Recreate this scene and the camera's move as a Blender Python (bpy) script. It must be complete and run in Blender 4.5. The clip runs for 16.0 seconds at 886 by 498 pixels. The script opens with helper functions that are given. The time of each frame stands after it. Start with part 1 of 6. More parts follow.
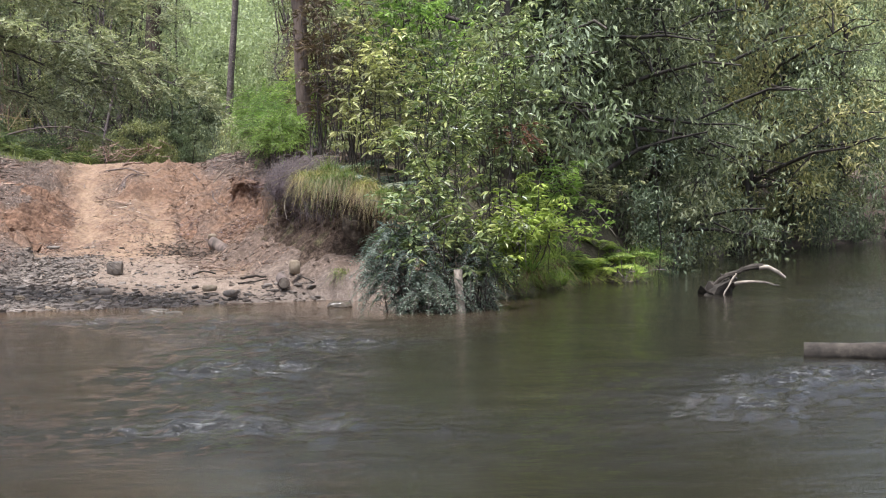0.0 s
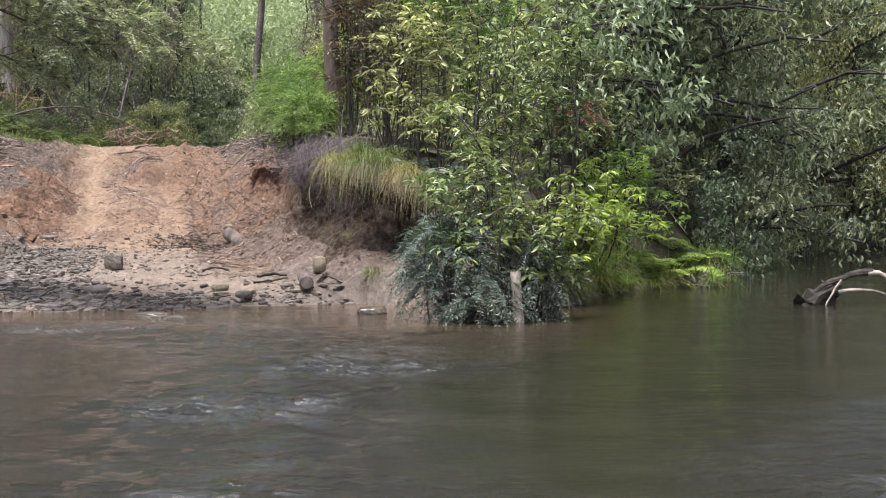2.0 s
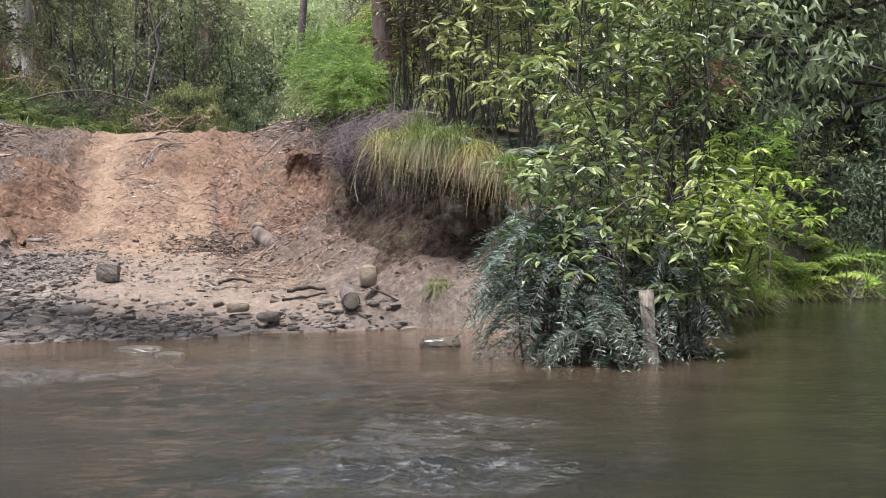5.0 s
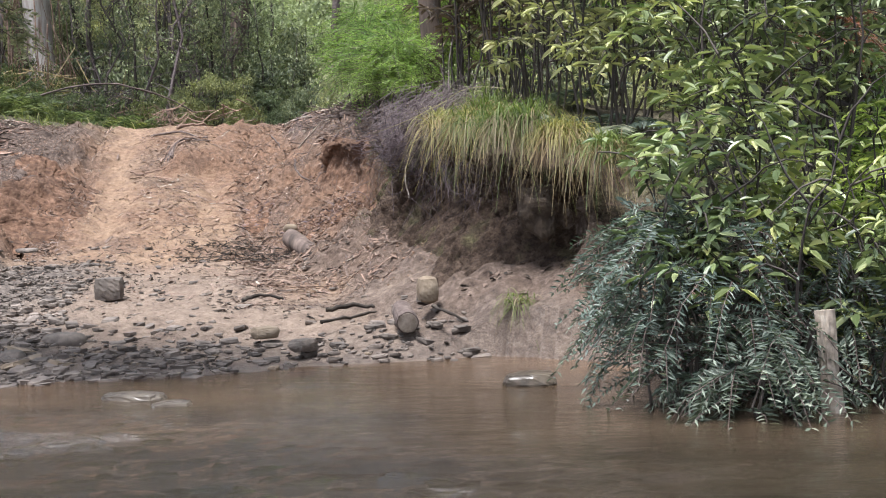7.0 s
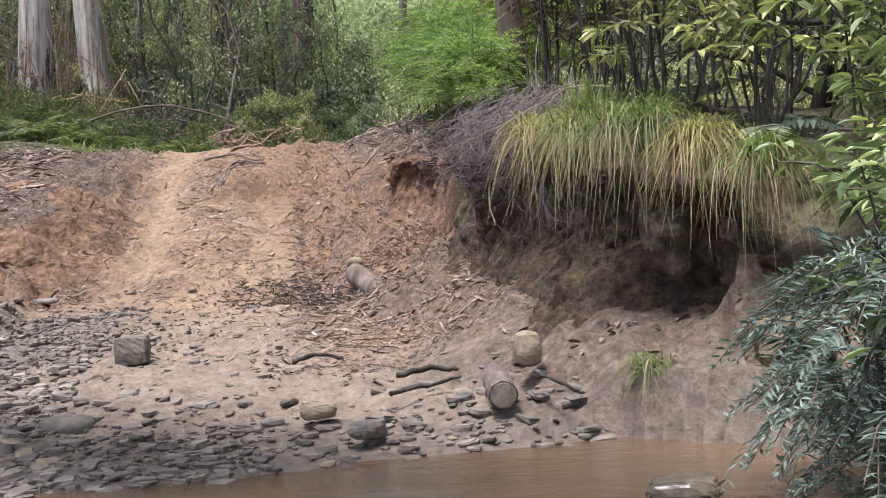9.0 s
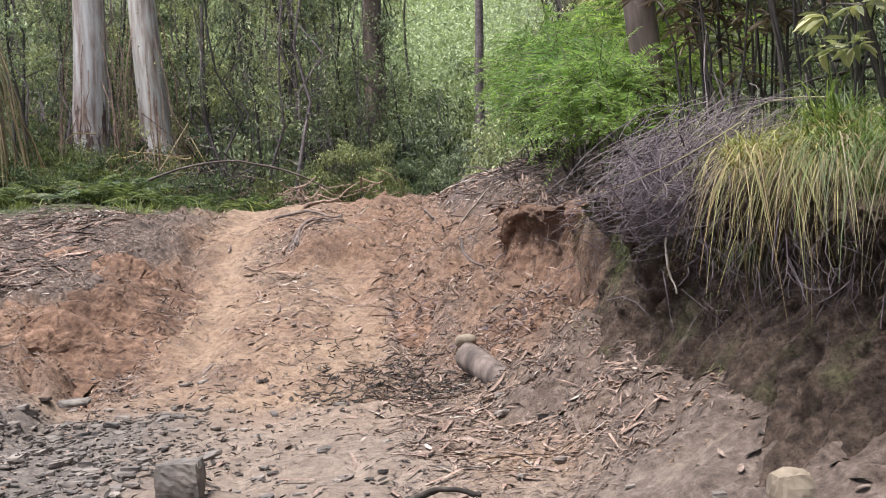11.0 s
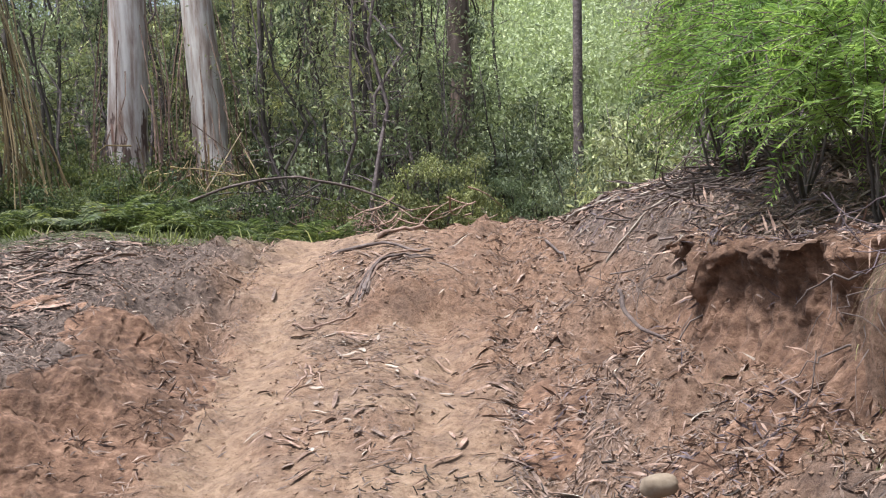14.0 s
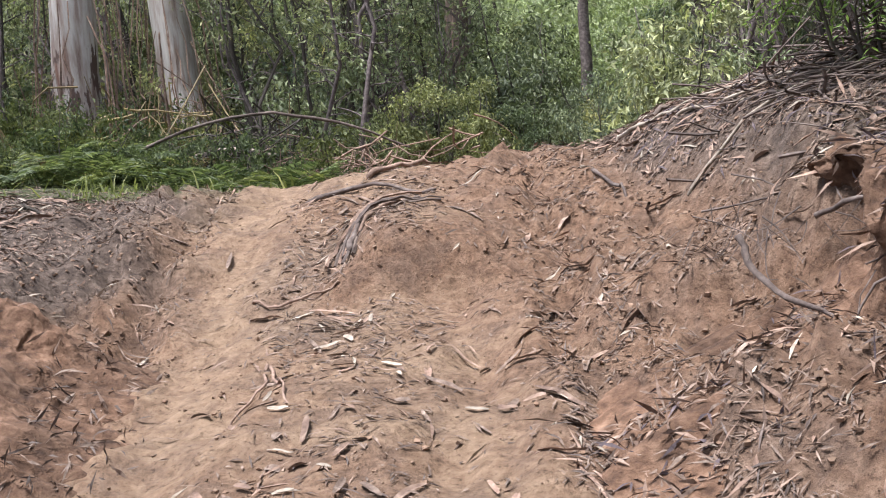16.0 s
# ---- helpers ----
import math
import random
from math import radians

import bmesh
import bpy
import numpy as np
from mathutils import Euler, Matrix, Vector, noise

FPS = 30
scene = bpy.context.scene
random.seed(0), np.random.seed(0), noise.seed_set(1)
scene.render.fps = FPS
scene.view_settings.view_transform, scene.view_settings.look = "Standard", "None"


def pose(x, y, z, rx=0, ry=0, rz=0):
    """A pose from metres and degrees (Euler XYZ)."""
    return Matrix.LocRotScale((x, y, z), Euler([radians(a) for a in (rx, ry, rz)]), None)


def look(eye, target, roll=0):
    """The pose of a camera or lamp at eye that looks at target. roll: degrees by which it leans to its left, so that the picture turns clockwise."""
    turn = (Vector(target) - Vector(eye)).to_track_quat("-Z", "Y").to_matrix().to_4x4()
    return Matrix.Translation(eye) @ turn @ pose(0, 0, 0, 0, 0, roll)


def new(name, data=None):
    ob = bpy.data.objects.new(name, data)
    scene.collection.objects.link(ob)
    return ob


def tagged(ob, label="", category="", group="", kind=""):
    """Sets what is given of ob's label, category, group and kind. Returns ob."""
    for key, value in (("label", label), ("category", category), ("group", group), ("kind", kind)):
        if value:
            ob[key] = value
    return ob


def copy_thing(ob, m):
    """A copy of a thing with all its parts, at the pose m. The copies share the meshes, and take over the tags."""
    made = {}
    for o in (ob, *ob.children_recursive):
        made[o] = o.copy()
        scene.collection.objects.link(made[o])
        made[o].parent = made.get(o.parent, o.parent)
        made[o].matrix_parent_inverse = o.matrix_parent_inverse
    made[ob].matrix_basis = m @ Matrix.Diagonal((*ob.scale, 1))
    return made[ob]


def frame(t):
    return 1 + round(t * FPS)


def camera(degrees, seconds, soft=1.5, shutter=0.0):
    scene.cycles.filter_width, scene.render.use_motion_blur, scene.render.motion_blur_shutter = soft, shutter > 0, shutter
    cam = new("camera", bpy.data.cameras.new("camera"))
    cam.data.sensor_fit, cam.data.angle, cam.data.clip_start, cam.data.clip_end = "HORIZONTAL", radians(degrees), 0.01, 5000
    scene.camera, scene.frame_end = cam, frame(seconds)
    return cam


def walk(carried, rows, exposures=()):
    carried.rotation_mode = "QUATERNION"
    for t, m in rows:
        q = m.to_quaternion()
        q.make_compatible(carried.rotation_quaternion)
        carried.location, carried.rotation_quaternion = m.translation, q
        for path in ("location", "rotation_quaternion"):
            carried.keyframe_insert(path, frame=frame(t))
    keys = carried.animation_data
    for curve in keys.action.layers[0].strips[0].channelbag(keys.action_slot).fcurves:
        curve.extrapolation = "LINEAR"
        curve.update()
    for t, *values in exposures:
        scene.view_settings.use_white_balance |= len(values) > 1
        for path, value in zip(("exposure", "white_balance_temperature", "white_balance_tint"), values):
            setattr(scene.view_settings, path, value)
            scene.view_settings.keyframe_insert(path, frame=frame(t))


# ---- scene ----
cam = camera(39.1, 16.0, soft=1.1)
PATH = [
    (0, (0.559, -0.181, 1.348), (0.487, 1.817, 1.286), -0.9),
    (0.5, (0.428, 0.512, 1.349), (0.349, 2.509, 1.281), -0.5),
    (1, (0.358, 1.198, 1.336), (0.268, 3.195, 1.269), -0.5),
    (1.5, (0.278, 1.911, 1.356), (0.174, 3.907, 1.284), -0.3),
    (2, (0.155, 2.643, 1.302), (0.039, 4.639, 1.23), -0.1),
    (2.5, (0.04, 3.329, 1.326), (-0.085, 5.323, 1.25), 0.3),
    (3, (-0.111, 3.939, 1.321), (-0.248, 5.933, 1.248), 0.6),
    (3.2, (-0.097, 4.133, 1.333), (-0.244, 6.127, 1.262), 0.5),
    (5.3, (-0.561, 7.093, 1.264), (-0.763, 9.081, 1.181), -0.7),
    (5.5, (-0.632, 7.367, 1.252), (-0.839, 9.354, 1.171), -0.8),
    (6, (-0.822, 7.978, 1.256), (-1.04, 9.964, 1.175), -1.1),
    (6.5, (-0.891, 8.643, 1.246), (-1.129, 10.627, 1.16), -1.5),
    (7, (-1.053, 9.252, 1.257), (-1.307, 11.234, 1.171), -1.7),
    (7.5, (-1.181, 9.871, 1.246), (-1.461, 11.85, 1.171), -2.0),
    (8, (-1.346, 10.4, 1.261), (-1.654, 12.375, 1.196), -2.6),
    (8.2, (-1.355, 10.605, 1.287), (-1.678, 12.578, 1.221), -2.7),
    (10.3, (-2.054, 13.309, 1.427), (-2.492, 15.261, 1.419), -5.1),
    (10.5, (-2.157, 13.572, 1.412), (-2.606, 15.521, 1.422), -5.0),
    (11, (-2.555, 14.206, 1.475), (-3.026, 16.149, 1.516), -5.0),
    (11.5, (-2.644, 14.939, 1.528), (-3.153, 16.872, 1.596), -5.3),
    (12, (-3.047, 15.635, 1.581), (-3.576, 17.562, 1.678), -4.8),
    (12.5, (-3.305, 16.41, 1.655), (-3.861, 18.328, 1.759), -5.0),
    (13, (-3.501, 17.165, 1.71), (-4.076, 19.078, 1.817), -5.2),
    (13.5, (-3.876, 17.856, 1.771), (-4.458, 19.767, 1.874), -4.9),
    (14, (-4.072, 18.6, 1.854), (-4.661, 20.51, 1.939), -4.9),
    (14.5, (-4.353, 19.349, 1.877), (-4.946, 21.258, 1.944), -5.2),
    (15, (-4.607, 20.123, 1.941), (-5.199, 22.033, 1.985), -6.5),
    (15.5, (-4.719, 20.891, 1.963), (-5.319, 22.799, 1.978), -7.8),
    (16, (-5.026, 21.404, 1.969), (-5.625, 23.312, 1.962), -7.7),
]
walk(cam, [(t, look(eye, target, roll)) for t, eye, target, roll in PATH], exposures=[(0, 1.66, 5800, 10), (16, 1.66, 5800, 10)])

# ---- light: overcast daylight above a forest river ----
world = bpy.data.worlds.new("world")
scene.world = world
world.use_nodes = True
wn, wl = world.node_tree.nodes, world.node_tree.links
sky = wn.new("ShaderNodeTexSky")
sky.sky_type = 'NISHITA'
sky.sun_disc = False
sky.sun_elevation = radians(73)
sky.sun_rotation = radians(215)
sky.air_density, sky.dust_density, sky.ozone_density = 1.0, 4.0, 1.0
grey = wn.new("ShaderNodeHueSaturation")
grey.inputs["Saturation"].default_value = 0.45
wl.new(sky.outputs[0], grey.inputs["Color"])
wl.new(grey.outputs[0], wn["Background"].inputs[0])
wn["Background"].inputs[1].default_value = 0.085
sun = new("sun", bpy.data.lights.new("sun", 'SUN'))
sun.data.energy = 2.9
sun.data.angle = radians(16)
sun.data.color = (1.0, 0.95, 0.88)
sun.matrix_world = look((0, 0, 60), (14, 20, 60 - 83))


# ---- materials ----
def mat(name):
    m = bpy.data.materials.new(name)
    m.use_nodes = True
    nt = m.node_tree
    return m, nt, nt.nodes, nt.links, nt.nodes["Principled BSDF"]


def noise_node(nt, scale, detail=6, rough=0.6, coord="Object", stretch=None):
    tc = nt.nodes.new("ShaderNodeTexCoord")
    n = nt.nodes.new("ShaderNodeTexNoise")
    n.inputs["Scale"].default_value = scale
    n.inputs["Detail"].default_value = detail
    n.inputs["Roughness"].default_value = rough
    if stretch:
        mp = nt.nodes.new("ShaderNodeMapping")
        mp.inputs["Scale"].default_value = stretch
        nt.links.new(tc.outputs[coord], mp.inputs["Vector"])
        nt.links.new(mp.outputs[0], n.inputs["Vector"])
    else:
        nt.links.new(tc.outputs[coord], n.inputs["Vector"])
    return n


def ramp_node(nt, src, stops):
    r = nt.nodes.new("ShaderNodeValToRGB")
    el = r.color_ramp.elements
    while len(el) < len(stops):
        el.new(0.5)
    for e, (p, c) in zip(el, stops):
        e.position, e.color = p, (*c, 1)
    nt.links.new(src, r.inputs[0])
    return r


def mix_node(nt, fac, a, b, blend='MIX'):
    m = nt.nodes.new("ShaderNodeMix")
    m.data_type, m.blend_type = 'RGBA', blend
    for sock, v in ((m.inputs[0], fac), (m.inputs[6], a), (m.inputs[7], b)):
        if isinstance(v, (int, float)):
            sock.default_value = v
        elif isinstance(v, tuple):
            sock.default_value = (*v, 1)
        else:
            nt.links.new(v, sock)
    return m.outputs[2]


def bump_node(nt, height, strength, dist, normal=None):
    b = nt.nodes.new("ShaderNodeBump")
    b.inputs["Strength"].default_value = strength
    b.inputs["Distance"].default_value = dist
    nt.links.new(height, b.inputs["Height"])
    if normal is not None:
        nt.links.new(normal, b.inputs["Normal"])
    return b.outputs[0]


def rough_stuff(name, dark, mid, light, scale, rough=0.85, bump=0.4, dist=0.02, coord="Object", stretch=None, vary=0.25):
    """Wood, stone, bark, dry leaves: three tones over noise, a second larger noise, relief."""
    m, nt, nodes, links, bsdf = mat(name)
    n = noise_node(nt, scale, 8, 0.65, coord, stretch)
    r = ramp_node(nt, n.outputs[0], [(0.3, dark), (0.5, mid), (0.72, light)])
    big = noise_node(nt, scale * 0.13, 3, 0.5, coord)
    rb = ramp_node(nt, big.outputs[0], [(0.3, (1 - vary,) * 3), (0.7, (1 + vary * 0.6,) * 3)])
    col = mix_node(nt, 1.0, r.outputs[0], rb.outputs[0], 'MULTIPLY')
    geo = nodes.new("ShaderNodeNewGeometry")
    ri = ramp_node(nt, geo.outputs["Random Per Island"], [(0.0, (0.7, 0.7, 0.7)), (1.0, (1.25, 1.22, 1.2))])
    col = mix_node(nt, 0.8, col, mix_node(nt, 1.0, col, ri.outputs[0], 'MULTIPLY'))
    links.new(col, bsdf.inputs["Base Color"])
    bsdf.inputs["Roughness"].default_value = rough
    bsdf.inputs["Specular IOR Level"].default_value = 0.3
    links.new(bump_node(nt, n.outputs[0], bump, dist), bsdf.inputs["Normal"])
    return m


def leaf_mat(name, dark, mid, light, rough=0.55, trans=0.26, gloss=0.22):
    """Foliage: a tone for each leaf, a shift for each plant, light through the blade."""
    m, nt, nodes, links, bsdf = mat(name)
    geo = nodes.new("ShaderNodeNewGeometry")
    r = ramp_node(nt, geo.outputs["Random Per Island"], [(0.0, dark), (0.55, mid), (1.0, light)])
    oi = nodes.new("ShaderNodeObjectInfo")
    ro = ramp_node(nt, oi.outputs["Random"], [(0.0, (0.75, 0.82, 0.85)), (0.5, (1.0, 1.0, 1.0)), (1.0, (1.25, 1.15, 0.9))])
    col = mix_node(nt, 1.0, r.outputs[0], ro.outputs[0], 'MULTIPLY')
    n = noise_node(nt, 0.9, 3, 0.5)
    rn = ramp_node(nt, n.outputs[0], [(0.3, (0.72, 0.75, 0.8)), (0.7, (1.2, 1.2, 1.05))])
    col = mix_node(nt, 1.0, col, rn.outputs[0], 'MULTIPLY')
    links.new(col, bsdf.inputs["Base Color"])
    bsdf.inputs["Roughness"].default_value = rough
    bsdf.inputs["Specular IOR Level"].default_value = gloss
    tr = nodes.new("ShaderNodeBsdfTranslucent")
    links.new(mix_node(nt, 1.0, col, (1.1, 1.2, 0.72), 'MULTIPLY'), tr.inputs[0])
    mx = nodes.new("ShaderNodeMixShader")
    mx.inputs[0].default_value = trans
    links.new(bsdf.outputs[0], mx.inputs[1])
    links.new(tr.outputs[0], mx.inputs[2])
    links.new(mx.outputs[0], nodes["Material Output"].inputs[0])
    return m


M = {}
M["leaf_dark"] = leaf_mat("leaf_dark", (0.084, 0.095, 0.064), (0.172, 0.193, 0.12), (0.325, 0.34, 0.22))
M["leaf_mid"] = leaf_mat("leaf_mid", (0.15, 0.16, 0.10), (0.30, 0.32, 0.19), (0.51, 0.52, 0.33))
M["leaf_bright"] = leaf_mat("leaf_bright", (0.135, 0.195, 0.06), (0.245, 0.335, 0.098), (0.37, 0.46, 0.155), trans=0.45)
M["leaf_olive"] = leaf_mat("leaf_olive", (0.15, 0.16, 0.10), (0.30, 0.306, 0.19), (0.50, 0.48, 0.31))
M["leaf_blue"] = leaf_mat("leaf_blue", (0.064, 0.081, 0.063), (0.143, 0.168, 0.139), (0.285, 0.300, 0.257), trans=0.25)
M["leaf_broad"] = leaf_mat("leaf_broad", (0.07, 0.096, 0.042), (0.18, 0.218, 0.096), (0.40, 0.42, 0.21), rough=0.35, gloss=0.5)
M["leaf_dry"] = leaf_mat("leaf_dry", (0.070, 0.049, 0.032), (0.151, 0.097, 0.065), (0.258, 0.182, 0.128), trans=0.15)
M["leaf_shade"] = leaf_mat("leaf_shade", (0.094, 0.107, 0.06), (0.19, 0.212, 0.115), (0.32, 0.34, 0.20))
M["reed"] = leaf_mat("reed", (0.17, 0.22, 0.06), (0.30, 0.37, 0.10), (0.44, 0.48, 0.18), trans=0.4)
M["straw"] = leaf_mat("straw", (0.12, 0.085, 0.05), (0.24, 0.175, 0.10), (0.38, 0.30, 0.19), trans=0.25)
# hillside leaves: distance haze is put into these flat pale tones
M["leaf_far_haze"] = leaf_mat("leaf_far_haze", (0.35, 0.37, 0.22), (0.42, 0.445, 0.265), (0.50, 0.51, 0.32), rough=0.8, gloss=0.08)
M["grass_dry"] = leaf_mat("grass_dry", (0.095, 0.098, 0.045), (0.18, 0.18, 0.08), (0.30, 0.275, 0.145), trans=0.3)
M["grass"] = leaf_mat("grass", (0.059, 0.079, 0.025), (0.116, 0.148, 0.043), (0.191, 0.224, 0.078), trans=0.35)
M["bark_dark"] = rough_stuff("bark_dark", (0.03, 0.024, 0.02), (0.06, 0.05, 0.042), (0.12, 0.10, 0.085), 9, stretch=(1, 1, 0.2))
M["bark_brown"] = rough_stuff("bark_brown", (0.035, 0.026, 0.021), (0.09, 0.066, 0.054), (0.19, 0.145, 0.12), 7, stretch=(1, 1, 0.15))
M["twig"] = rough_stuff("twig", (0.05, 0.035, 0.03), (0.10, 0.075, 0.065), (0.20, 0.16, 0.14), 12)
M["twig_purple"] = rough_stuff("twig_purple", (0.04, 0.028, 0.031), (0.09, 0.068, 0.073), (0.20, 0.16, 0.162), 12)
M["twig_grey"] = rough_stuff("twig_grey", (0.06, 0.045, 0.045), (0.14, 0.112, 0.108), (0.27, 0.225, 0.21), 12)
M["bark_strip"] = rough_stuff("bark_strip", (0.10, 0.062, 0.046), (0.215, 0.142, 0.107), (0.37, 0.27, 0.21), 14)
M["leaf_fall"] = rough_stuff("leaf_fall", (0.09, 0.058, 0.044), (0.18, 0.128, 0.10), (0.34, 0.26, 0.21), 25, vary=0.4)
M["clod"] = rough_stuff("clod", (0.11, 0.066, 0.043), (0.19, 0.122, 0.083), (0.28, 0.195, 0.14), 12, rough=0.95)
M["wood_pale"] = rough_stuff("wood_pale", (0.14, 0.11, 0.085), (0.3, 0.25, 0.2), (0.48, 0.42, 0.35), 11)
M["wood_wet"] = rough_stuff("wood_wet", (0.015, 0.012, 0.01), (0.036, 0.029, 0.023), (0.085, 0.07, 0.055), 10, rough=0.95)
M["stone"] = rough_stuff("stone", (0.06, 0.05, 0.044), (0.14, 0.116, 0.098), (0.255, 0.21, 0.175), 6, rough=0.8)
M["stone_tan"] = rough_stuff("stone_tan", (0.13, 0.098, 0.068), (0.24, 0.185, 0.13), (0.34, 0.275, 0.20), 5, rough=0.8)
M["stone_wet"] = rough_stuff("stone_wet", (0.04, 0.033, 0.026), (0.09, 0.072, 0.055), (0.17, 0.14, 0.105), 7, rough=0.3)
M["soil_dark"] = rough_stuff("soil_dark", (0.03, 0.022, 0.016), (0.075, 0.055, 0.04), (0.15, 0.115, 0.085), 9, rough=0.95, bump=0.8, dist=0.05)
M["soil_brown"] = rough_stuff("soil_brown", (0.07, 0.05, 0.033), (0.15, 0.11, 0.075), (0.25, 0.19, 0.13), 8, rough=0.95, bump=0.8, dist=0.05)
M["herb"] = leaf_mat("herb", (0.05, 0.062, 0.03), (0.11, 0.127, 0.06), (0.20, 0.212, 0.108), trans=0.4)
M["leaf_rust"] = leaf_mat("leaf_rust", (0.09, 0.035, 0.02), (0.2, 0.08, 0.045), (0.3, 0.14, 0.09), trans=0.2)
M["moss"] = leaf_mat("moss", (0.056, 0.056, 0.026), (0.104, 0.101, 0.047), (0.178, 0.165, 0.084), trans=0.25)

M["cut_soil"] = rough_stuff("cut_soil", (0.05, 0.026, 0.016), (0.14, 0.078, 0.048), (0.265, 0.163, 0.108), 13, rough=0.95, bump=0.9, dist=0.04, vary=0.45)


def bluff_soil():
    """Dark root-bound earth with mossy and clayey patches."""
    m, nt, nodes, links, bsdf = mat("bluff_soil")
    fine = noise_node(nt, 13, 9, 0.7)
    patch_n = noise_node(nt, 2.3, 5, 0.6)
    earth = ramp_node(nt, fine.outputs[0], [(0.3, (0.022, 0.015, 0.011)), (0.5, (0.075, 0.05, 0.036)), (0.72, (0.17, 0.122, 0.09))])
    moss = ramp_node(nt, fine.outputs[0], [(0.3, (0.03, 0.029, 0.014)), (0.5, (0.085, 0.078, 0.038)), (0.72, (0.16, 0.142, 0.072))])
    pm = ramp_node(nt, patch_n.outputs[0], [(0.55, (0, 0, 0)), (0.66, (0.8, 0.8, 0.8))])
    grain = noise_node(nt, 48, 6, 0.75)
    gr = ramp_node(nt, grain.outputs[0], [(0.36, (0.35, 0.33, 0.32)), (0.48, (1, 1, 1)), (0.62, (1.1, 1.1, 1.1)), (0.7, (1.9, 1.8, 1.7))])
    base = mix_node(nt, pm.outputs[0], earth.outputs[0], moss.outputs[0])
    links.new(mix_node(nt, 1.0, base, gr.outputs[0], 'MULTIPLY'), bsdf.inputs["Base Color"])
    bsdf.inputs["Roughness"].default_value = 0.95
    bsdf.inputs["Specular IOR Level"].default_value = 0.2
    rel = bump_node(nt, fine.outputs[0], 1.0, 0.08)
    links.new(bump_node(nt, grain.outputs[0], 0.8, 0.015, rel), bsdf.inputs["Normal"])
    return m


M["bluff_soil"] = bluff_soil()


def gum_bark():
    m, nt, nodes, links, bsdf = mat("gum_bark")
    n = noise_node(nt, 2.2, 7, 0.65, stretch=(3, 3, 0.35))
    r = ramp_node(nt, n.outputs[0], [(0.28, (0.11, 0.06, 0.05)), (0.4, (0.28, 0.22, 0.19)), (0.55, (0.45, 0.41, 0.38)), (0.75, (0.58, 0.55, 0.52))])
    st = noise_node(nt, 1.1, 5, 0.6, stretch=(5, 5, 0.6))
    rs = ramp_node(nt, st.outputs[0], [(0.3, (0.55, 0.33, 0.25)), (0.46, (1, 1, 1))])
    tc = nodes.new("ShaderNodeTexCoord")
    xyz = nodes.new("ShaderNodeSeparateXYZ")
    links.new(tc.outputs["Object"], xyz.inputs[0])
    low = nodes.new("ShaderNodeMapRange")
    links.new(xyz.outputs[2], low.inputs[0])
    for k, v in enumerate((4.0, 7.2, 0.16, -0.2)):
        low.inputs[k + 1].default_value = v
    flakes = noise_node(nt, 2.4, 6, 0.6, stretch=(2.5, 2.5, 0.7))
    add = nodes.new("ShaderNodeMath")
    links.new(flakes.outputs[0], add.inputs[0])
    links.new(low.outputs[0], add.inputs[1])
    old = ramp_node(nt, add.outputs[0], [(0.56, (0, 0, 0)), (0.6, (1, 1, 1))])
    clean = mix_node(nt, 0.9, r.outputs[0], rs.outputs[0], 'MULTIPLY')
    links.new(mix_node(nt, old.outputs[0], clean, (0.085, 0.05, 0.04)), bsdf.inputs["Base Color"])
    bsdf.inputs["Roughness"].default_value = 0.8
    links.new(bump_node(nt, n.outputs[0], 0.4, 0.03), bsdf.inputs["Normal"])
    return m


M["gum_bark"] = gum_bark()


